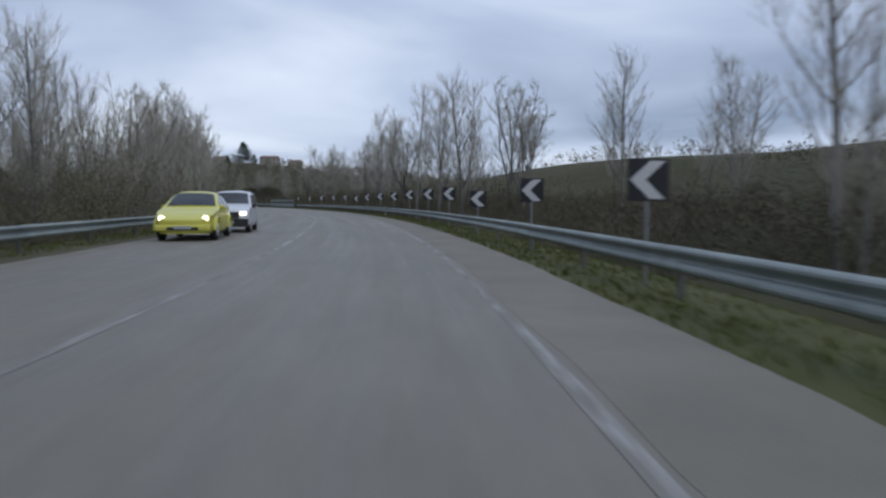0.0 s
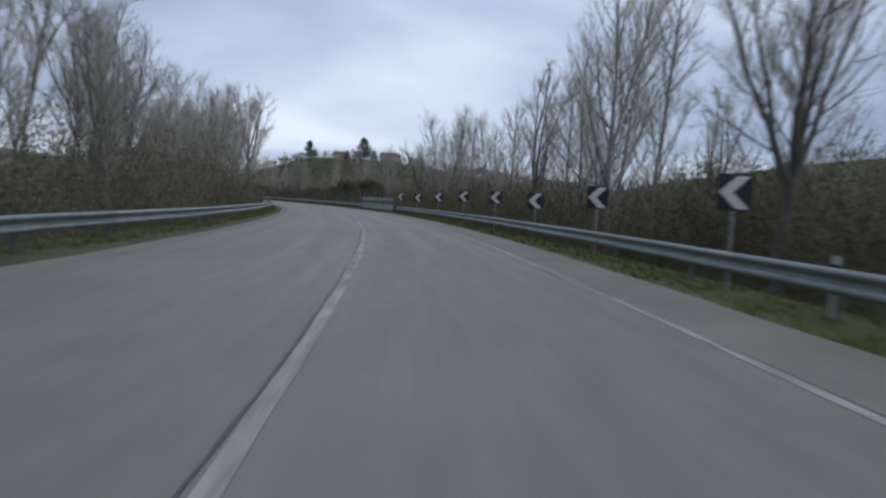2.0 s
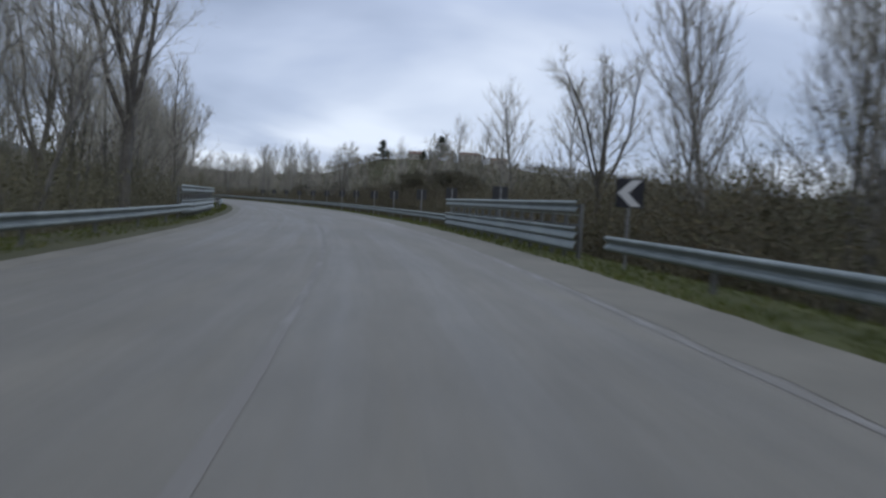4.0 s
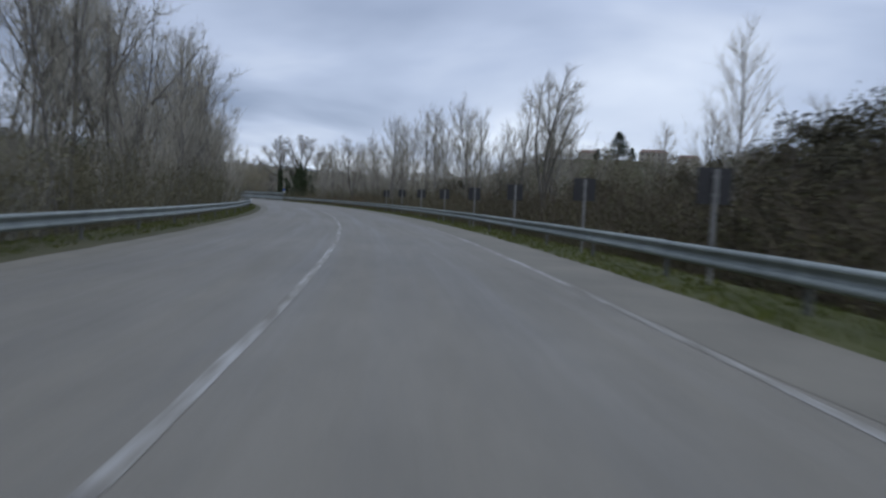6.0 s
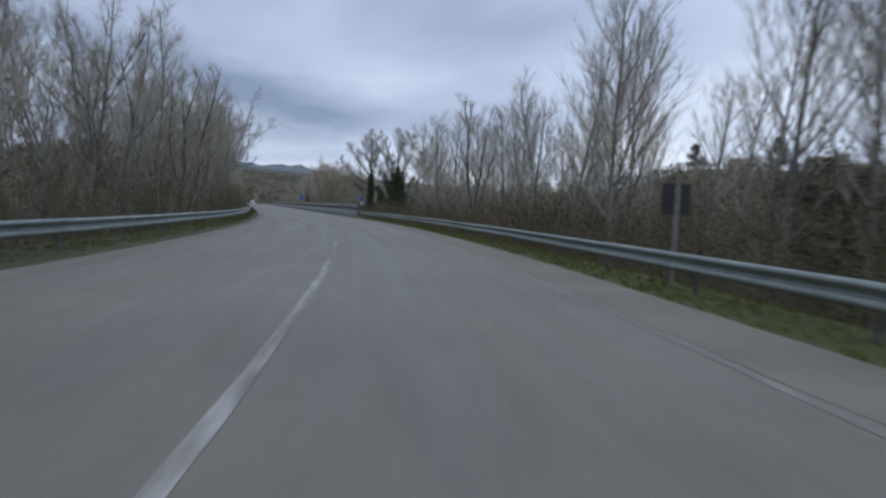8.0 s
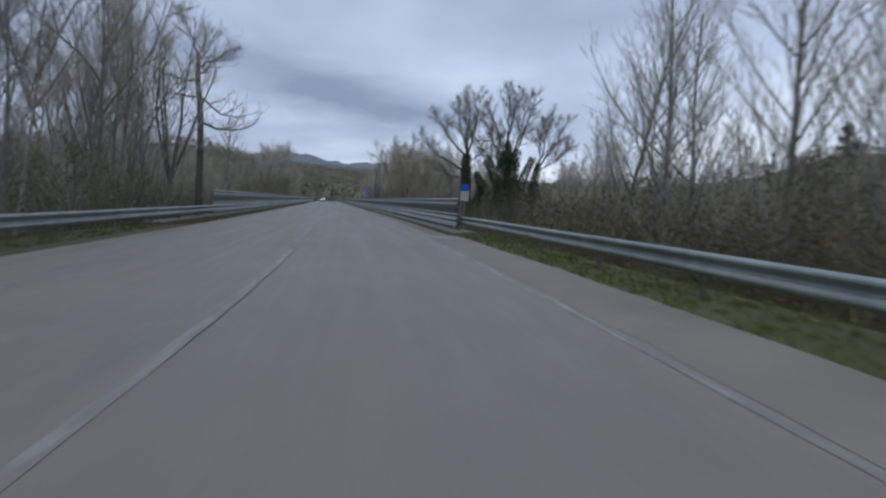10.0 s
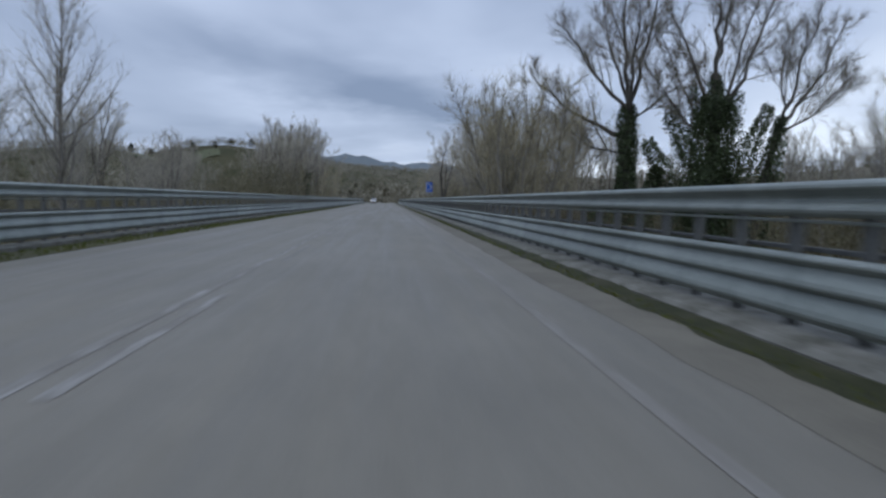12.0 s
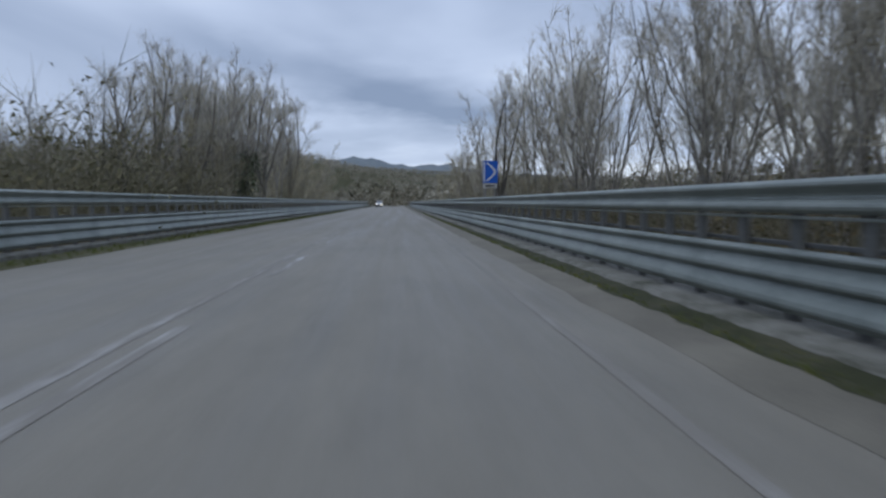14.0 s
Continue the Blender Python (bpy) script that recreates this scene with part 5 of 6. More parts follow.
def far_woods():
    """Scrub and woods on the slopes: each a rounded clump of small sprays."""
    rng = np.random.RandomState(21)
    V = []

    def clumps(x, y, h, n, leaf=1.0):
        z = land(x, y)
        k = len(x)
        u = rng.normal(size=(k, n, 3)); u /= np.linalg.norm(u, axis=2, keepdims=True)
        rad = rng.uniform(0.45, 1.0, (k, n, 1)) * (1 + 0.25 * np.sin(u[..., :1] * 4 + np.arange(k)[:, None, None]))
        wide = rng.uniform(0.3, 0.55, (k, 1))
        c = np.empty((k, n, 3))
        c[..., 0] = x[:, None] + u[..., 0] * rad[..., 0] * h[:, None] * wide
        c[..., 1] = y[:, None] + u[..., 1] * rad[..., 0] * h[:, None] * wide
        c[..., 2] = z[:, None] + h[:, None] * (0.48 + u[..., 2] * rad[..., 0] * 0.5)
        a = rng.normal(size=(k, n, 3, 3)) * (h[:, None] * rng.uniform(0.035, 0.085, (k, n)) * leaf)[..., None, None]
        V.append((c[:, :, None, :] + a).reshape(-1, 3))

    def field(count, x0, x1, y0, y1, h0, h1, n, gap=0.0, leaf=1.0):
        x, y = rng.uniform(x0, x1, count), rng.uniform(y0, y1, count)
        keep = np.sin(x * 0.019 + 1.0) * np.cos(y * 0.023 + 0.4) + 0.4 * np.sin(x * 0.05 - y * 0.04) > gap
        keep &= (np.abs(x + 20) > 62) | (np.abs(y - 614) > 17)
        keep &= ~in_meadow(x, y, 1.15, 22.0)
        x, y = x[keep], y[keep]
        clumps(x, y, rng.uniform(h0, h1, len(x)) * rng.uniform(0.7, 1.15, len(x)), n, leaf)

    def beside(count, s0, s1, d0, d1, h0, h1, n, leaf=1.0):
        x, y, _ = at(rng.uniform(s0, s1, count), rng.uniform(d0, d1, count))
        clumps(x, y, rng.uniform(h0, h1, count), n, leaf)
    beside(1500, -20, 200, 24, 60, 0.3, 0.9, 26, 0.8)
    beside(1500, -20, 200, 66, 150, 0.6, 1.6, 26, 0.8)
    beside(330, -20, 190, 58, 76, 1.2, 3.6, 60, 0.7)
    field(2600, -340, 280, 420, 660, 4, 9, 44, -0.7)
    near = np.concatenate(V)
    V.clear()
    field(5200, -780, -220, 300, 860, 4, 9, 50, -0.8, 0.85)
    beside(420, 440, 620, 12, 70, 4, 9, 105, 0.6)
    beside(420, 440, 620, -70, -12, 4, 9, 105, 0.6)
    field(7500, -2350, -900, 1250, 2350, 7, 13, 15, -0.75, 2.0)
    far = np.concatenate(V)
    for nm, q, material, lb in (("slope_woods", near, M_FARLEAF, "brown winter scrub and woods over the slopes"), ("hill_woods", far, M_HILLWOOD, "grey leafless woods on the far hills, paled in colour for haze")):
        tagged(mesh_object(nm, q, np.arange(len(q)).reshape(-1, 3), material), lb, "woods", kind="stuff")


far_woods()

# ridge far beyond the valley; its blue-grey base colour stands in for distance haze
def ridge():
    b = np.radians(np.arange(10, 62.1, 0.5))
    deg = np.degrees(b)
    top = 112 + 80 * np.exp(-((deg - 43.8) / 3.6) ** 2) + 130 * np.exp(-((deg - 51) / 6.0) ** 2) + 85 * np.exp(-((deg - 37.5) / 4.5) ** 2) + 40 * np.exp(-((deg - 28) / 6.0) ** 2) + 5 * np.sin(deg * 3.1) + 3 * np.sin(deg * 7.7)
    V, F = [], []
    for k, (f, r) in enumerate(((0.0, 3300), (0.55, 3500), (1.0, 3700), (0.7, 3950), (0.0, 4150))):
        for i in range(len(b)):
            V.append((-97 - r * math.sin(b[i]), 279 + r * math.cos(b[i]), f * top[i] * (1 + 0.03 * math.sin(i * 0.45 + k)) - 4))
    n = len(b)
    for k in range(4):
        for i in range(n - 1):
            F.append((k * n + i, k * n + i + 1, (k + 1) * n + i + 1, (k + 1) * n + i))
    tagged(mesh_object("backdrop", V, F, M_RIDGE, smooth_shade=True), "wooded ridge far beyond the valley, distance haze in its pale blue-grey colour", "backdrop", kind="structure")


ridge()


def grass(name, bands, label):
    """Tufts of short grass: each blade a bent two-piece strip."""
    rng = np.random.RandomState(31)
    P = []
    for s0, s1, d0, d1, n, h0, h1 in bands:
        nt = n // 7
        s = np.repeat(rng.uniform(s0, s1, nt), 7) + rng.normal(0, 0.16, nt * 7)
        d = np.repeat(rng.uniform(d0, d1, nt), 7) + rng.normal(0, 0.16, nt * 7)
        x, y, h = line(s)
        d = np.clip(d, min(d0, d1) - 0.02, max(d0, d1) + 0.02)
        off = np.where(d > 0, d - 5.5, -d - 4.9)
        P.append(np.stack([x + d * np.cos(h), y + d * np.sin(h), rng.uniform(h0, h1, nt * 7), np.interp(off, (0.6, 1.7, 2.7), (0.0, -0.06, -0.52))], 1))
    P = np.concatenate(P)
    n = len(P)
    a = rng.uniform(0, 6.28, n); b = rng.uniform(0, 6.28, n); w = rng.uniform(0.010, 0.022, n)
    lean = P[:, 2] * rng.uniform(0.1, 0.6, n)
    V = np.empty((n, 5, 3))
    ux, uy = np.cos(a) * w, np.sin(a) * w
    for k, (f, g, sg) in enumerate(((0, 0, 1), (0, 0, -1), (0.3, 0.6, -0.8), (0.3, 0.6, 0.8), (1, 1, 0))):
        V[:, k, 0] = P[:, 0] + np.cos(b) * lean * f + ux * sg
        V[:, k, 1] = P[:, 1] + np.sin(b) * lean * f + uy * sg
        V[:, k, 2] = -0.02 + P[:, 3] + P[:, 2] * g
    i = np.arange(n)[:, None] * 5
    F = np.concatenate([i + [0, 1, 2], i + [0, 2, 3], i + [3, 2, 4]], 0)
    ob = mesh_object(name, V.reshape(-1, 3), F, M_GRASS)
    tagged(ob, label, "grass", kind="stuff")


grass("grass", [(-2, 275, 5.42, 8.3, 76000, 0.05, 0.14), (0, 275, -5.0, -7.4, 48000, 0.05, 0.14), (270, 400, 5.12, 5.42, 12000, 0.03, 0.08), (272, 420, -5.4, -4.65, 12000, 0.04, 0.12)], "short olive winter grass on the verges")

# ---- signs ----
def chevron_sign():
    e = thing("chevron_sign", Matrix.Identity(4), "square black bend marker with a white chevron on a grey post", "road sign", "bend chevrons")
    part("post", cyl(bmesh.new(), 0.03, 0.03, (0, 0.03, -1.2), (0, 0.03, 1.55), 12), M_POLE, e, "galvanised tube post")
    b = part("board", newbox(-0.3, 0.3, -0.012, 0.0, 1.22, 1.82, bevel=0.004), M_BLACK, e, "black square board")
    bm = bmesh.new()
    vs = [(0.24, 0.27), (0.02, 0.27), (-0.27, 0.0), (0.02, -0.27), (0.24, -0.27), (-0.04, 0.0)]
    front = [bm.verts.new((x, -0.017, 1.52 + z)) for x, z in vs]
    back = [bm.verts.new((x, -0.0125, 1.52 + z)) for x, z in vs]
    bm.faces.new((front[0], front[1], front[2], front[5])); bm.faces.new((front[2], front[3], front[4], front[5]))
    for i in range(6):
        j = (i + 1) % 6
        bm.faces.new((front[i], back[i], back[j], front[j]))
    part("chevron", bm, M_WHITE, b, "white chevron pointing round the bend")
    part("backing", newbox(-0.28, 0.28, 0.001, 0.012, 1.25, 1.79), M_SIGNBACK, e)
    return e


sign = chevron_sign()
BENDS = ((9.5, 0.0), (16.8, -0.03), (24.1, -0.22), (31.0, 0.04), (37.9, 0.08), (44.9, 0.12), (51.9, 0.06), (59.0, 0.11), (65.9, 0.05), (72.6, -0.05), (79.5, 0.08), (87.1, 0.13), (95.5, 0.1), (103.9, 0.03), (111.6, 0.08))
for k, (s, z) in enumerate(BENDS):
    m = place(s, 6.34 + 0.03 * math.sin(k * 2.1), z, 2.5 * math.sin(k * 1.7))
    if k == 0:
        sign.matrix_basis = m
    else:
        copy_thing(sign, m)


def marker_back():
    """A bend marker for the other direction, of which only the dull back shows."""
    e = thing("bend_marker", Matrix.Identity(4), "bend marker seen from its dull dark back on a grey post", "road sign", "bend markers facing away")
    part("post", cyl(bmesh.new(), 0.038, 0.038, (0, -0.04, -1.2), (0, -0.04, 1.78), 12), M_POLE, e, "galvanised tube post")
    b = part("board", newbox(-0.3, 0.3, 0.0, 0.012, 1.2, 1.8, bevel=0.004), M_SIGNBACK, e, "dark weathered board")
    for z in (1.35, 1.65):
        part("bracket", newbox(-0.05, 0.05, -0.065, 0.0, z - 0.02, z + 0.02), M_POLE, b)
    return e


mark = marker_back()
MARKS = (122.8, 131.0, 137.6, 146.2, 153.8, 161.0, 167.8, 175.5, 182.4, 190.1, 197.7, 204.6, 211.6)
for k, s in enumerate(MARKS):
    m = place(s, 6.5 + 0.05 * math.sin(k * 2.1), 0.13 + 0.03 * math.sin(k * 1.3), 3 * math.sin(k * 1.7))
    if k == 0:
        mark.matrix_basis = m
    else:
        copy_thing(mark, m)



def blue_sign():
    e = thing("road_sign", place(354, 6.2), "blue rectangular road sign with a white curve on a post", "road sign")
    for x in (-0.2, 0.2):
        part("post", cyl(bmesh.new(), 0.03, 0.03, (x, 0.04, -2.4), (x, 0.04, 2.9), 12), M_POLE, e, "galvanised tube post")
    b = part("panel", newbox(-0.32, 0.32, -0.012, 0.0, 2.05, 3.0, bevel=0.004), M_BLUE, e, "blue sign panel")
    part("border", newbox(-0.29, -0.235, -0.016, -0.012, 2.1, 2.95), M_WHITE, b, "white vertical bar")
    bm = bmesh.new()
    n = 15
    ring = []
    for i in range(n):
        t = i / (n - 1)
        z = 2.14 + 0.78 * t
        x = -0.14 + 0.34 * math.sin(math.pi * t) ** 1.3
        ring.append([bm.verts.new((x + o, y, z)) for o, y in ((-0.045, -0.016), (0.045, -0.016), (0.045, -0.0122), (-0.045, -0.0122))])
    for p, q in zip(ring, ring[1:]):
        for j in range(4):
            bm.faces.new((p[j], p[(j + 1) % 4], q[(j + 1) % 4], q[j]))
    part("curve", bm, M_WHITE, b, "white curved line")
    pl = part("lower_plate", newbox(-0.3, 0.3, -0.012, 0.0, 1.83, 2.03, bevel=0.003), M_PLATE, e, "small pale plate with a short line of print")
    for x0, x1 in ((-0.2, -0.12), (-0.1, -0.02), (0.0, 0.08), (0.12, 0.2)):
        part("print_bar", newbox(x0, x1, -0.015, -0.0122, 1.88, 1.98), M_BLACK, pl)


blue_sign()


def bridge_sign():
    e = thing("bridge_sign", place(276.5, 6.75), "small white sign with a blue top at the bridge end", "road sign")
    part("post", cyl(bmesh.new(), 0.025, 0.025, (0, 0.03, -1.5), (0, 0.03, 2.1), 12), M_POLE, e)
    part("panel", newbox(-0.2, 0.2, -0.012, 0.0, 1.82, 2.12, bevel=0.004), M_BLUE, e, "blue upper panel")
    part("lower_panel", newbox(-0.2, 0.2, -0.012, 0.0, 1.35, 1.8, bevel=0.004), M_PLATE, e, "pale lower panel")


bridge_sign()

# small roadside delineators
def delineator():
    e = thing("delineator_post", Matrix.Identity(4), "short white plastic delineator post with a black band", "road marker")
    b = part("post", cyl(bmesh.new(), 0.04, 0.035, (0, 0, -0.4), (0, 0, 0.9), 8), M_WHITE, e)
    part("band", cyl(bmesh.new(), 0.042, 0.04, (0, 0, 0.64), (0, 0, 0.79), 8), M_BLACK, b, "black band")
    return e


dl = delineator()
dl.matrix_basis = place(56.4, 6.4, -0.1)

# ---- road cracks ----
def crack(name, s0, s1, d, wander, width, seed, label):
    rng = random.Random(seed)
    n = max(4, int((s1 - s0) / 0.35))
    V, F = [], []
    o = 0.0
    for i in range(n + 1):
        s = s0 + (s1 - s0) * i / n
        o = 0.85 * o + rng.gauss(0, wander)
        w = width * rng.uniform(0.35, 1.0) * (0.2 + 0.8 * math.sin(math.pi * min(1, max(0, i / n))) ** 0.4)
        for dd in (-w / 2, w / 2):
            V.append(at(s, d + o + dd, 0.0055))
        for dd in (w / 2, -w / 2):
            V.append(at(s, d + o + dd, 0.0005))
    for i in range(n):
        for j in range(4):
            F.append((4 * i + j, 4 * i + (j + 1) % 4, 4 * i + 4 + (j + 1) % 4, 4 * i + 4 + j))
    tagged(mesh_object(name, V, F, M_CRACK), label, "road crack", kind="structure")


for i, (s0, s1, d, wd, w) in enumerate(((46, 60, 0.05, 0.006, 0.04), (62, 78, 0.05, 0.008, 0.05), (79, 86, 0.06, 0.008, 0.04), (226, 246, 0.07, 0.004, 0.04), (250, 262, 0.07, 0.004, 0.03),
                                        (227.0, 227.6, 1.7, 0.03, 0.026), (228.0, 228.9, 1.66, 0.035, 0.03), (229.4, 230.2, 1.55, 0.04, 0.026), (231, 233, 1.5, 0.05, 0.022), (242, 246, 1.5, 0.05, 0.02), (60, 61.5, 3.85, 0.03, 0.05), (22.5, 24.6, 4.0, 0.05, 0.05), (319.5, 322.2, 1.5, 0.012, 0.016), (322.4, 326, 1.4, 0.012, 0.012))):
    crack("road_crack", s0, s1, d, wd, w, 40 + i, "dark irregular crack in the asphalt")

# ---- vehicles, oncoming lane ----
def loft(bm, stations):
    """A body from cross-sections (y, [(x, z), ...] from the sill up to the middle), mirrored."""
    rows = []
    for y, half in stations:
        full = [(x, z) for x, z in half] + [(-x, z) for x, z in reversed(half)]
        rows.append([bm.verts.new((x, y, z)) for x, z in full])
    k = len(rows[0])
    for p, q in zip(rows, rows[1:]):
        for j in range(k):
            bm.faces.new((p[j], p[(j + 1) % k], q[(j + 1) % k], q[j]))
    bm.faces.new(rows[0]); bm.faces.new(list(reversed(rows[-1])))
    bmesh.ops.recalc_face_normals(bm, faces=bm.faces)
    return bm


def wheel(parent, x, y, r, w):
    bm = bmesh.new()
    for a, b, ra, rb in ((-w / 2, -w / 2 + 0.03, r * 0.9, r), (-w / 2 + 0.03, w / 2 - 0.03, r, r), (w / 2 - 0.03, w / 2, r, r * 0.9)):
        cyl(bm, ra, rb, (x + a, y, r), (x + b, y, r), 22)
    t = part("tyre", bm, M_TYRE, parent, "black rubber tyre")
    side = 1 if x > 0 else -1
    bm = cyl(bmesh.new(), r * 0.66, r * 0.6, (x + side * (w / 2 - 0.02), y, r), (x + side * (w / 2 + 0.012), y, r), 20)
    for i in range(5):
        a = i * 2 * math.pi / 5
        cyl(bm, 0.03, 0.02, (x + side * (w / 2 + 0.02), y, r), (x + side * (w / 2 + 0.02), y + math.cos(a) * r * 0.58, r + math.sin(a) * r * 0.58), 6)
    part("rim", bm, M_RIM, t, "metal wheel rim")


def patch(points, off):
    """A thin plate over four or more corners, off metres outwards."""
    bm = bmesh.new()
    pts = [Vector(p) for p in points]
    nrm = (pts[1] - pts[0]).cross(pts[-1] - pts[0]).normalized()
    a = [bm.verts.new(p + nrm * off) for p in pts]
    b = [bm.verts.new(p - nrm * 0.01) for p in pts]
    bm.faces.new(a); bm.faces.new(list(reversed(b)))
    for i in range(len(pts)):
        j = (i + 1) % len(pts)
        bm.faces.new((a[i], b[i], b[j], a[j]))
    return bm


def car(m, paint, label, round_body, name="car"):
    e = thing(name, m, label, "car")
    if round_body:
        half = 0.86
        prof = ((0.0, 0.52, 0.62, 0.60), (0.12, 0.72, 0.70, 0.69), (0.45, 0.83, 0.83, 0.80), (0.95, 0.86, 0.93, 0.90), (1.3, 0.86, 1.0, 0.92), (1.62, 0.86, 1.24, 0.93), (2.0, 0.86, 1.44, 0.94), (2.4, 0.86, 1.5, 0.94), (2.85, 0.86, 1.44, 0.94), (3.3, 0.85, 1.24, 0.93), (3.65, 0.82, 1.0, 0.9), (3.95, 0.74, 0.78, 0.76), (4.08, 0.55, 0.62, 0.6))
        ws = (1.3, 2.0, 1.0, 1.43); r = 0.32; axles = (0.75, 3.25); win = (1.55, 3.2)
    else:
        half = 0.77
        prof = ((0.0, 0.70, 0.66, 0.62), (0.08, 0.76, 0.84, 0.80), (0.3, 0.77, 0.93, 0.88), (0.9, 0.77, 1.0, 0.93), (1.0, 0.77, 1.04, 0.94), (1.55, 0.77, 1.52, 0.95), (1.75, 0.77, 1.58, 0.95), (2.6, 0.77, 1.6, 0.95), (3.35, 0.77, 1.57, 0.95), (3.5, 0.76, 1.46, 0.95), (3.68, 0.75, 1.0, 0.92), (3.74, 0.72, 0.7, 0.66))
        ws = (1.0, 1.55, 1.03, 1.51); r = 0.28; axles = (0.62, 3.02); win = (1.3, 3.4)
    st = []
    for y, w, top, belt in prof:
        cab = max(0.0, top - belt)
        wr = w - cab * (0.42 if round_body else 0.22)
        st.append((y, [(w * 0.9, 0.22), (w, 0.36), (w, (0.36 + belt) / 2), (w * 0.985, belt), (wr + 0.02, belt + cab * 0.8), (wr * 0.86, top - cab * 0.06 - 0.004), (wr * 0.45, top + 0.0)]))
    body = part("body", loft(bmesh.new(), st), paint, e)
    for p in body.data.polygons:
        p.use_smooth = True
    md = body.modifiers.new("bevel", 'BEVEL'); md.width = 0.015; md.segments = 2; md.limit_method = 'ANGLE'; md.angle_limit = radians(35)

    def roof_x(y, belt=False):
        ys = [q[0] for q in prof]
        w = np.interp(y, ys, [q[1] for q in prof]); t = np.interp(y, ys, [q[2] for q in prof]); b = np.interp(y, ys, [q[3] for q in prof])
        c = max(0, t - b)
        return (w * 0.985, b) if belt else (w - c * (0.42 if round_body else 0.22) + 0.02, b + c * 0.8)
    y0, y1, z0, z1 = ws
    bm = bmesh.new()
    rows = []
    for i in range(7):
        y = y0 + 0.06 + (y1 - y0 - 0.08) * i / 6
        ys = [q[0] for q in prof]
        w = np.interp(y, ys, [q[1] for q in prof]); t = np.interp(y, ys, [q[2] for q in prof]); bl = np.interp(y, ys, [q[3] for q in prof])
        c = max(0, t - bl); wr = w - c * (0.42 if round_body else 0.22)
        half_row = [(wr * 0.9, t - c * 0.10 + 0.006), (wr * 0.84, t - c * 0.055 + 0.010), (wr * 0.45, t + 0.014), (0.0, t + 0.016)]
        full = half_row + [(-x, z) for x, z in reversed(half_row[:-1])]
        rows.append([bm.verts.new((x, y - 0.012, z)) for x, z in full])
    for p, q in zip(rows, rows[1:]):
        for j in range(len(p) - 1):
            bm.faces.new((p[j], p[j + 1], q[j + 1], q[j]))
    bmesh.ops.solidify(bm, geom=bm.faces[:], thickness=0.006)
    bmesh.ops.recalc_face_normals(bm, faces=bm.faces)
    part("windscreen", bm, M_CARGLASS, e, "dark reflecting windscreen")
    for sd in (-1, 1):
        ys = (win[0], (win[0] + win[1]) / 2 - 0.04, (win[0] + win[1]) / 2 + 0.04, win[1])
        for a, b in ((ys[0], ys[1]), (ys[2], ys[3])):
            pa, pb = roof_x(a, True), roof_x(b, True)
            qa, qb = roof_x(a + (0.25 if a == ys[0] else 0)), roof_x(b - (0.15 if b == ys[3] else 0))
            pts = [(sd * pa[0], a, pa[1] + 0.03), (sd * pb[0], b, pb[1] + 0.03), (sd * qb[0], b - (0.15 if b == ys[3] else 0), qb[1]), (sd * qa[0], a + (0.25 if a == ys[0] else 0), qa[1])]
            if sd < 0:
                pts = pts[::-1]
            part("side_window", patch(pts, 0.012), M_CARGLASS, e, "dark side window")
        for y in axles:
            wheel(e, sd * (half - 0.1), y, r, 0.19)
            if round_body:
                bm = bmesh.new()
                pr = None
                for i in range(11):
                    a = math.pi * i / 10
                    c = [(sd * (half - 0.04), y + math.cos(a) * (r + 0.06), r + math.sin(a) * (r + 0.06)), (sd * (half + 0.05), y + math.cos(a) * (r + 0.07), r + math.sin(a) * (r + 0.07)), (sd * (half - 0.04), y + math.cos(a) * (r + 0.13), r + math.sin(a) * (r + 0.13))]
                    v = [bm.verts.new(q) for q in c]
                    if pr:
                        for j in range(3):
                            bm.faces.new((pr[j], pr[(j + 1) % 3], v[(j + 1) % 3], v[j]))
                    pr = v
                part("wheel_arch", bm, paint, e, "rounded wing over the wheel")
        hx, hz = sd * half * 0.72, (0.66 if round_body else 0.72)
        bm = bmesh.new()
        if round_body:
            bmesh.ops.create_uvsphere(bm, u_segments=14, v_segments=8, radius=0.1, matrix=Matrix.Translation((hx, 0.14, hz)) @ Matrix.Diagonal((1, 0.7, 1, 1)))
        else:
            box(bm, hx - 0.12, hx + 0.12, 0.0, 0.12, hz - 0.07, hz + 0.07, bevel=0.02)
        part("headlight", bm, M_HEADLAMP, e, "lit headlight")
        mir = part("mirror", box(bmesh.new(), sd * (half + 0.02) - 0.09, sd * (half + 0.02) + 0.09, win[0] + 0.05, win[0] + 0.14, 0.93, 1.06, bevel=0.03), paint if round_body else M_TRIM, e, "door mirror")
    part("bumper", newbox(-half * 0.9, half * 0.9, -0.06, 0.14, 0.3, 0.48, bevel=0.05) if round_body else newbox(-half * 0.96, half * 0.96, -0.09, 0.12, 0.24, 0.54, bevel=0.04), paint if round_body else M_TRIM, e, "front bumper")
    part("grille", newbox(-half * 0.52, half * 0.52, -0.03 if not round_body else -0.068, 0.1, 0.56 if not round_body else 0.33, 0.78 if not round_body else 0.42, bevel=0.01), M_TRIM, e, "dark air intake")
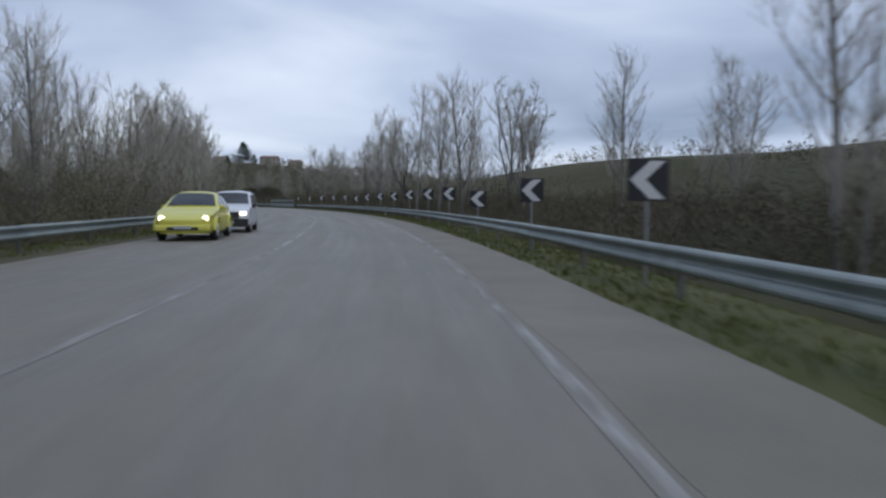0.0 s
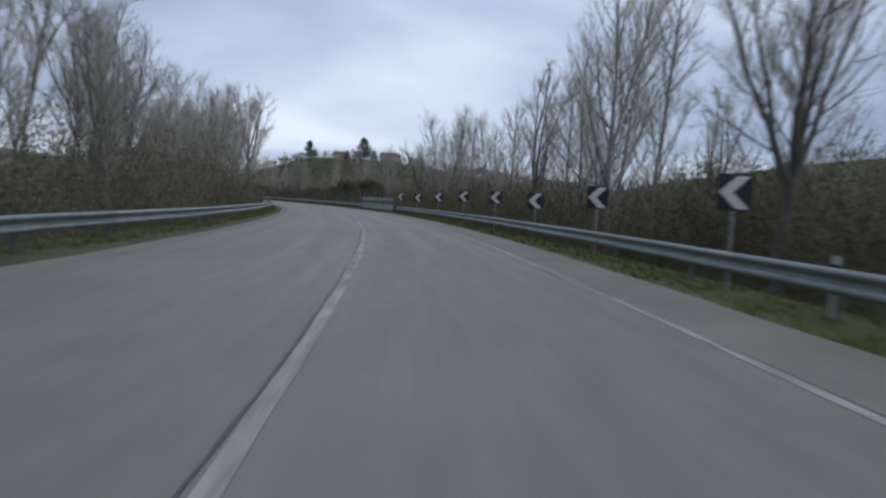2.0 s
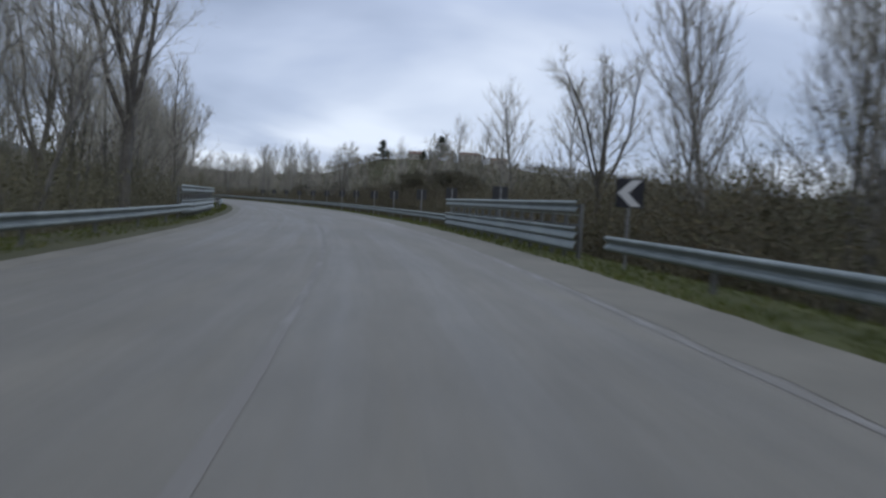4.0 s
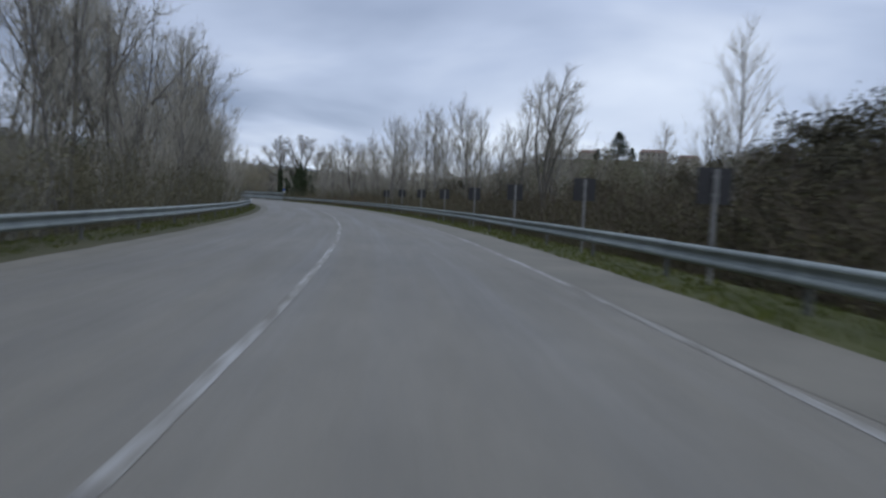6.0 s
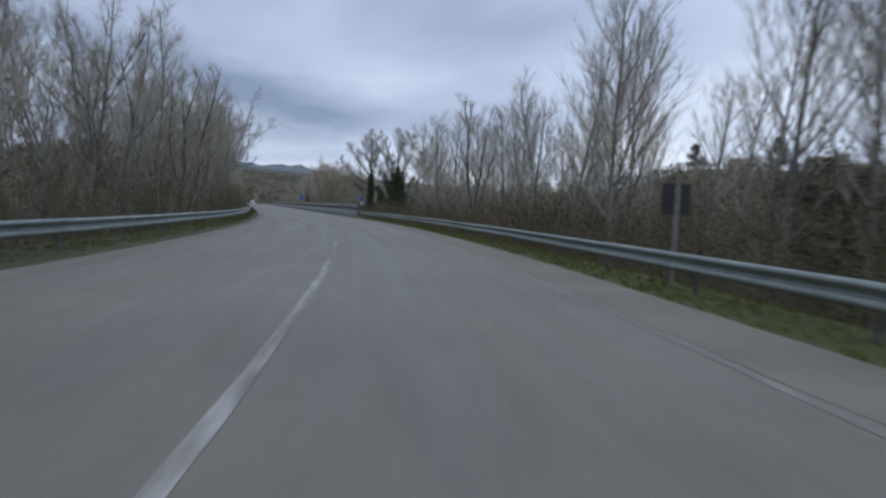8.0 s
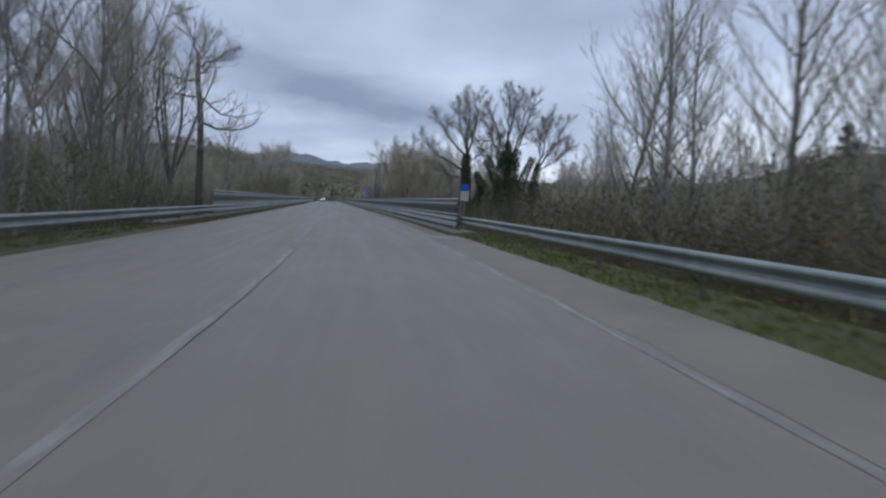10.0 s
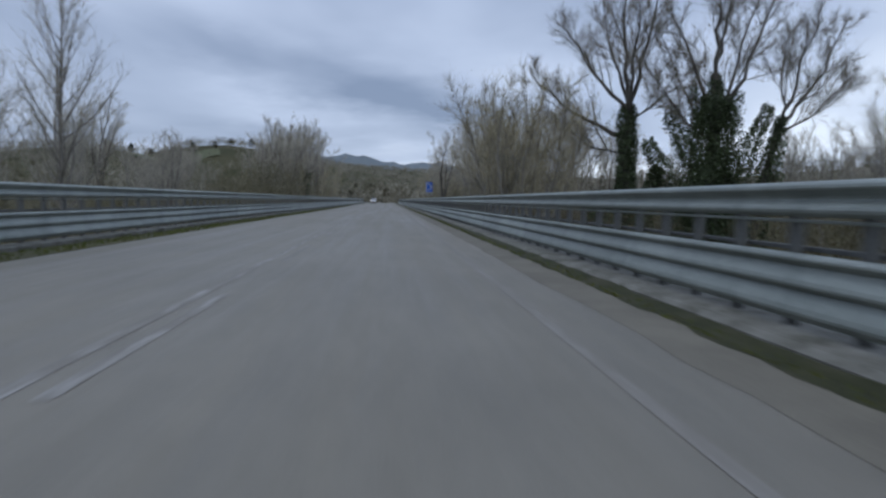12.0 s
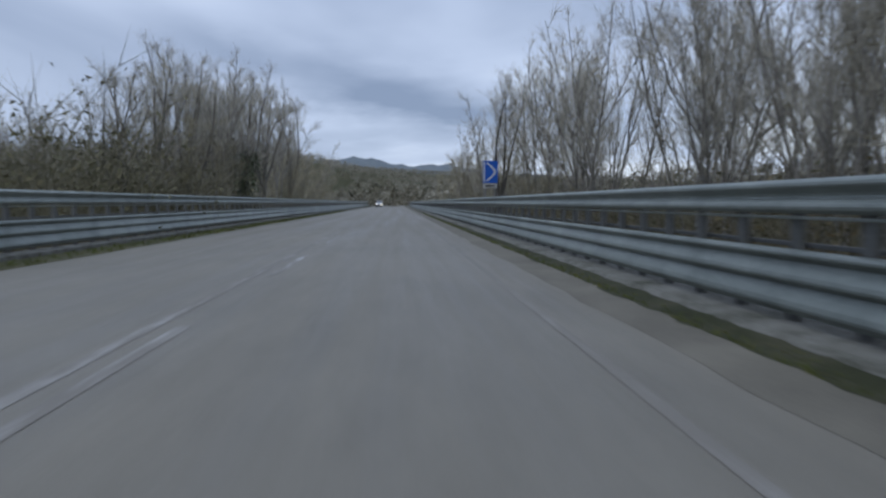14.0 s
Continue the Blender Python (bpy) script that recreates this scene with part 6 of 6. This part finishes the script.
    part("number_plate", newbox(-0.24, 0.24, -0.08 if round_body else -0.105, -0.062, 0.36, 0.46, bevel=0.004), M_PLATE, e, "plain pale plate")
    return e


car(place(20.7, -3.1, 0.0, 2), M_YELLOW, "yellow rounded compact car with lit headlights on the road", True)
car(place(26.1, -2.75, 0.0, 2), M_CARWHITE, "white boxy small car with dark bumpers and lit headlights", False)
car(place(492, -2.0, 0.0, 0), M_CARWHITE, "distant white car with lit headlights on the road", False)

# ---- hilltop houses ----
def house(x, y, w, dp, h, turn, label):
    e = thing("house", on_land(x, y, turn), label, "house", "hilltop houses")
    wall = part("wall", newbox(-w / 2, w / 2, -dp / 2, dp / 2, -1.0, h), M_HOUSE, e, "pale rendered wall")
    bm = bmesh.new()
    o = 0.5
    pts = [(-w / 2 - o, -dp / 2 - o, h - 0.1), (w / 2 + o, -dp / 2 - o, h - 0.1), (w / 2 + o, dp / 2 + o, h - 0.1), (-w / 2 - o, dp / 2 + o, h - 0.1), (-w / 2 + 1.5, 0, h + 2.2), (w / 2 - 1.5, 0, h + 2.2)]
    v = [bm.verts.new(p) for p in pts]
    for f in ((0, 1, 5, 4), (2, 3, 4, 5), (1, 2, 5), (3, 0, 4), (3, 2, 1, 0)):
        bm.faces.new([v[i] for i in f])
    roof = part("roof", bm, M_ROOF, e, "clay tile roof")
    part("chimney", newbox(w * 0.2, w * 0.2 + 0.7, -0.4, 0.4, h + 0.6, h + 2.9), M_HOUSE, roof)
    n = max(2, int(w / 3.2))
    for i in range(n):
        cx = -w / 2 + w * (i + 0.5) / n
        for z in ((1.0, 2.3), (3.8, 5.0)) if h > 5 else ((1.0, 2.3),):
            part("window", newbox(cx - 0.5, cx + 0.5, -dp / 2 - 0.04, -dp / 2 + 0.05, z[0], z[1]), M_WINDOW, e, "dark window")


house(-6, 612, 17, 9, 5.8, 4, "pale rendered farmhouse with a clay tile roof")
house(16, 611, 13, 8, 4.2, -6, "low pale house with a clay tile roof")
house(-47, 618, 12, 8, 4.0, 10, "low pale house among trees on the hill")
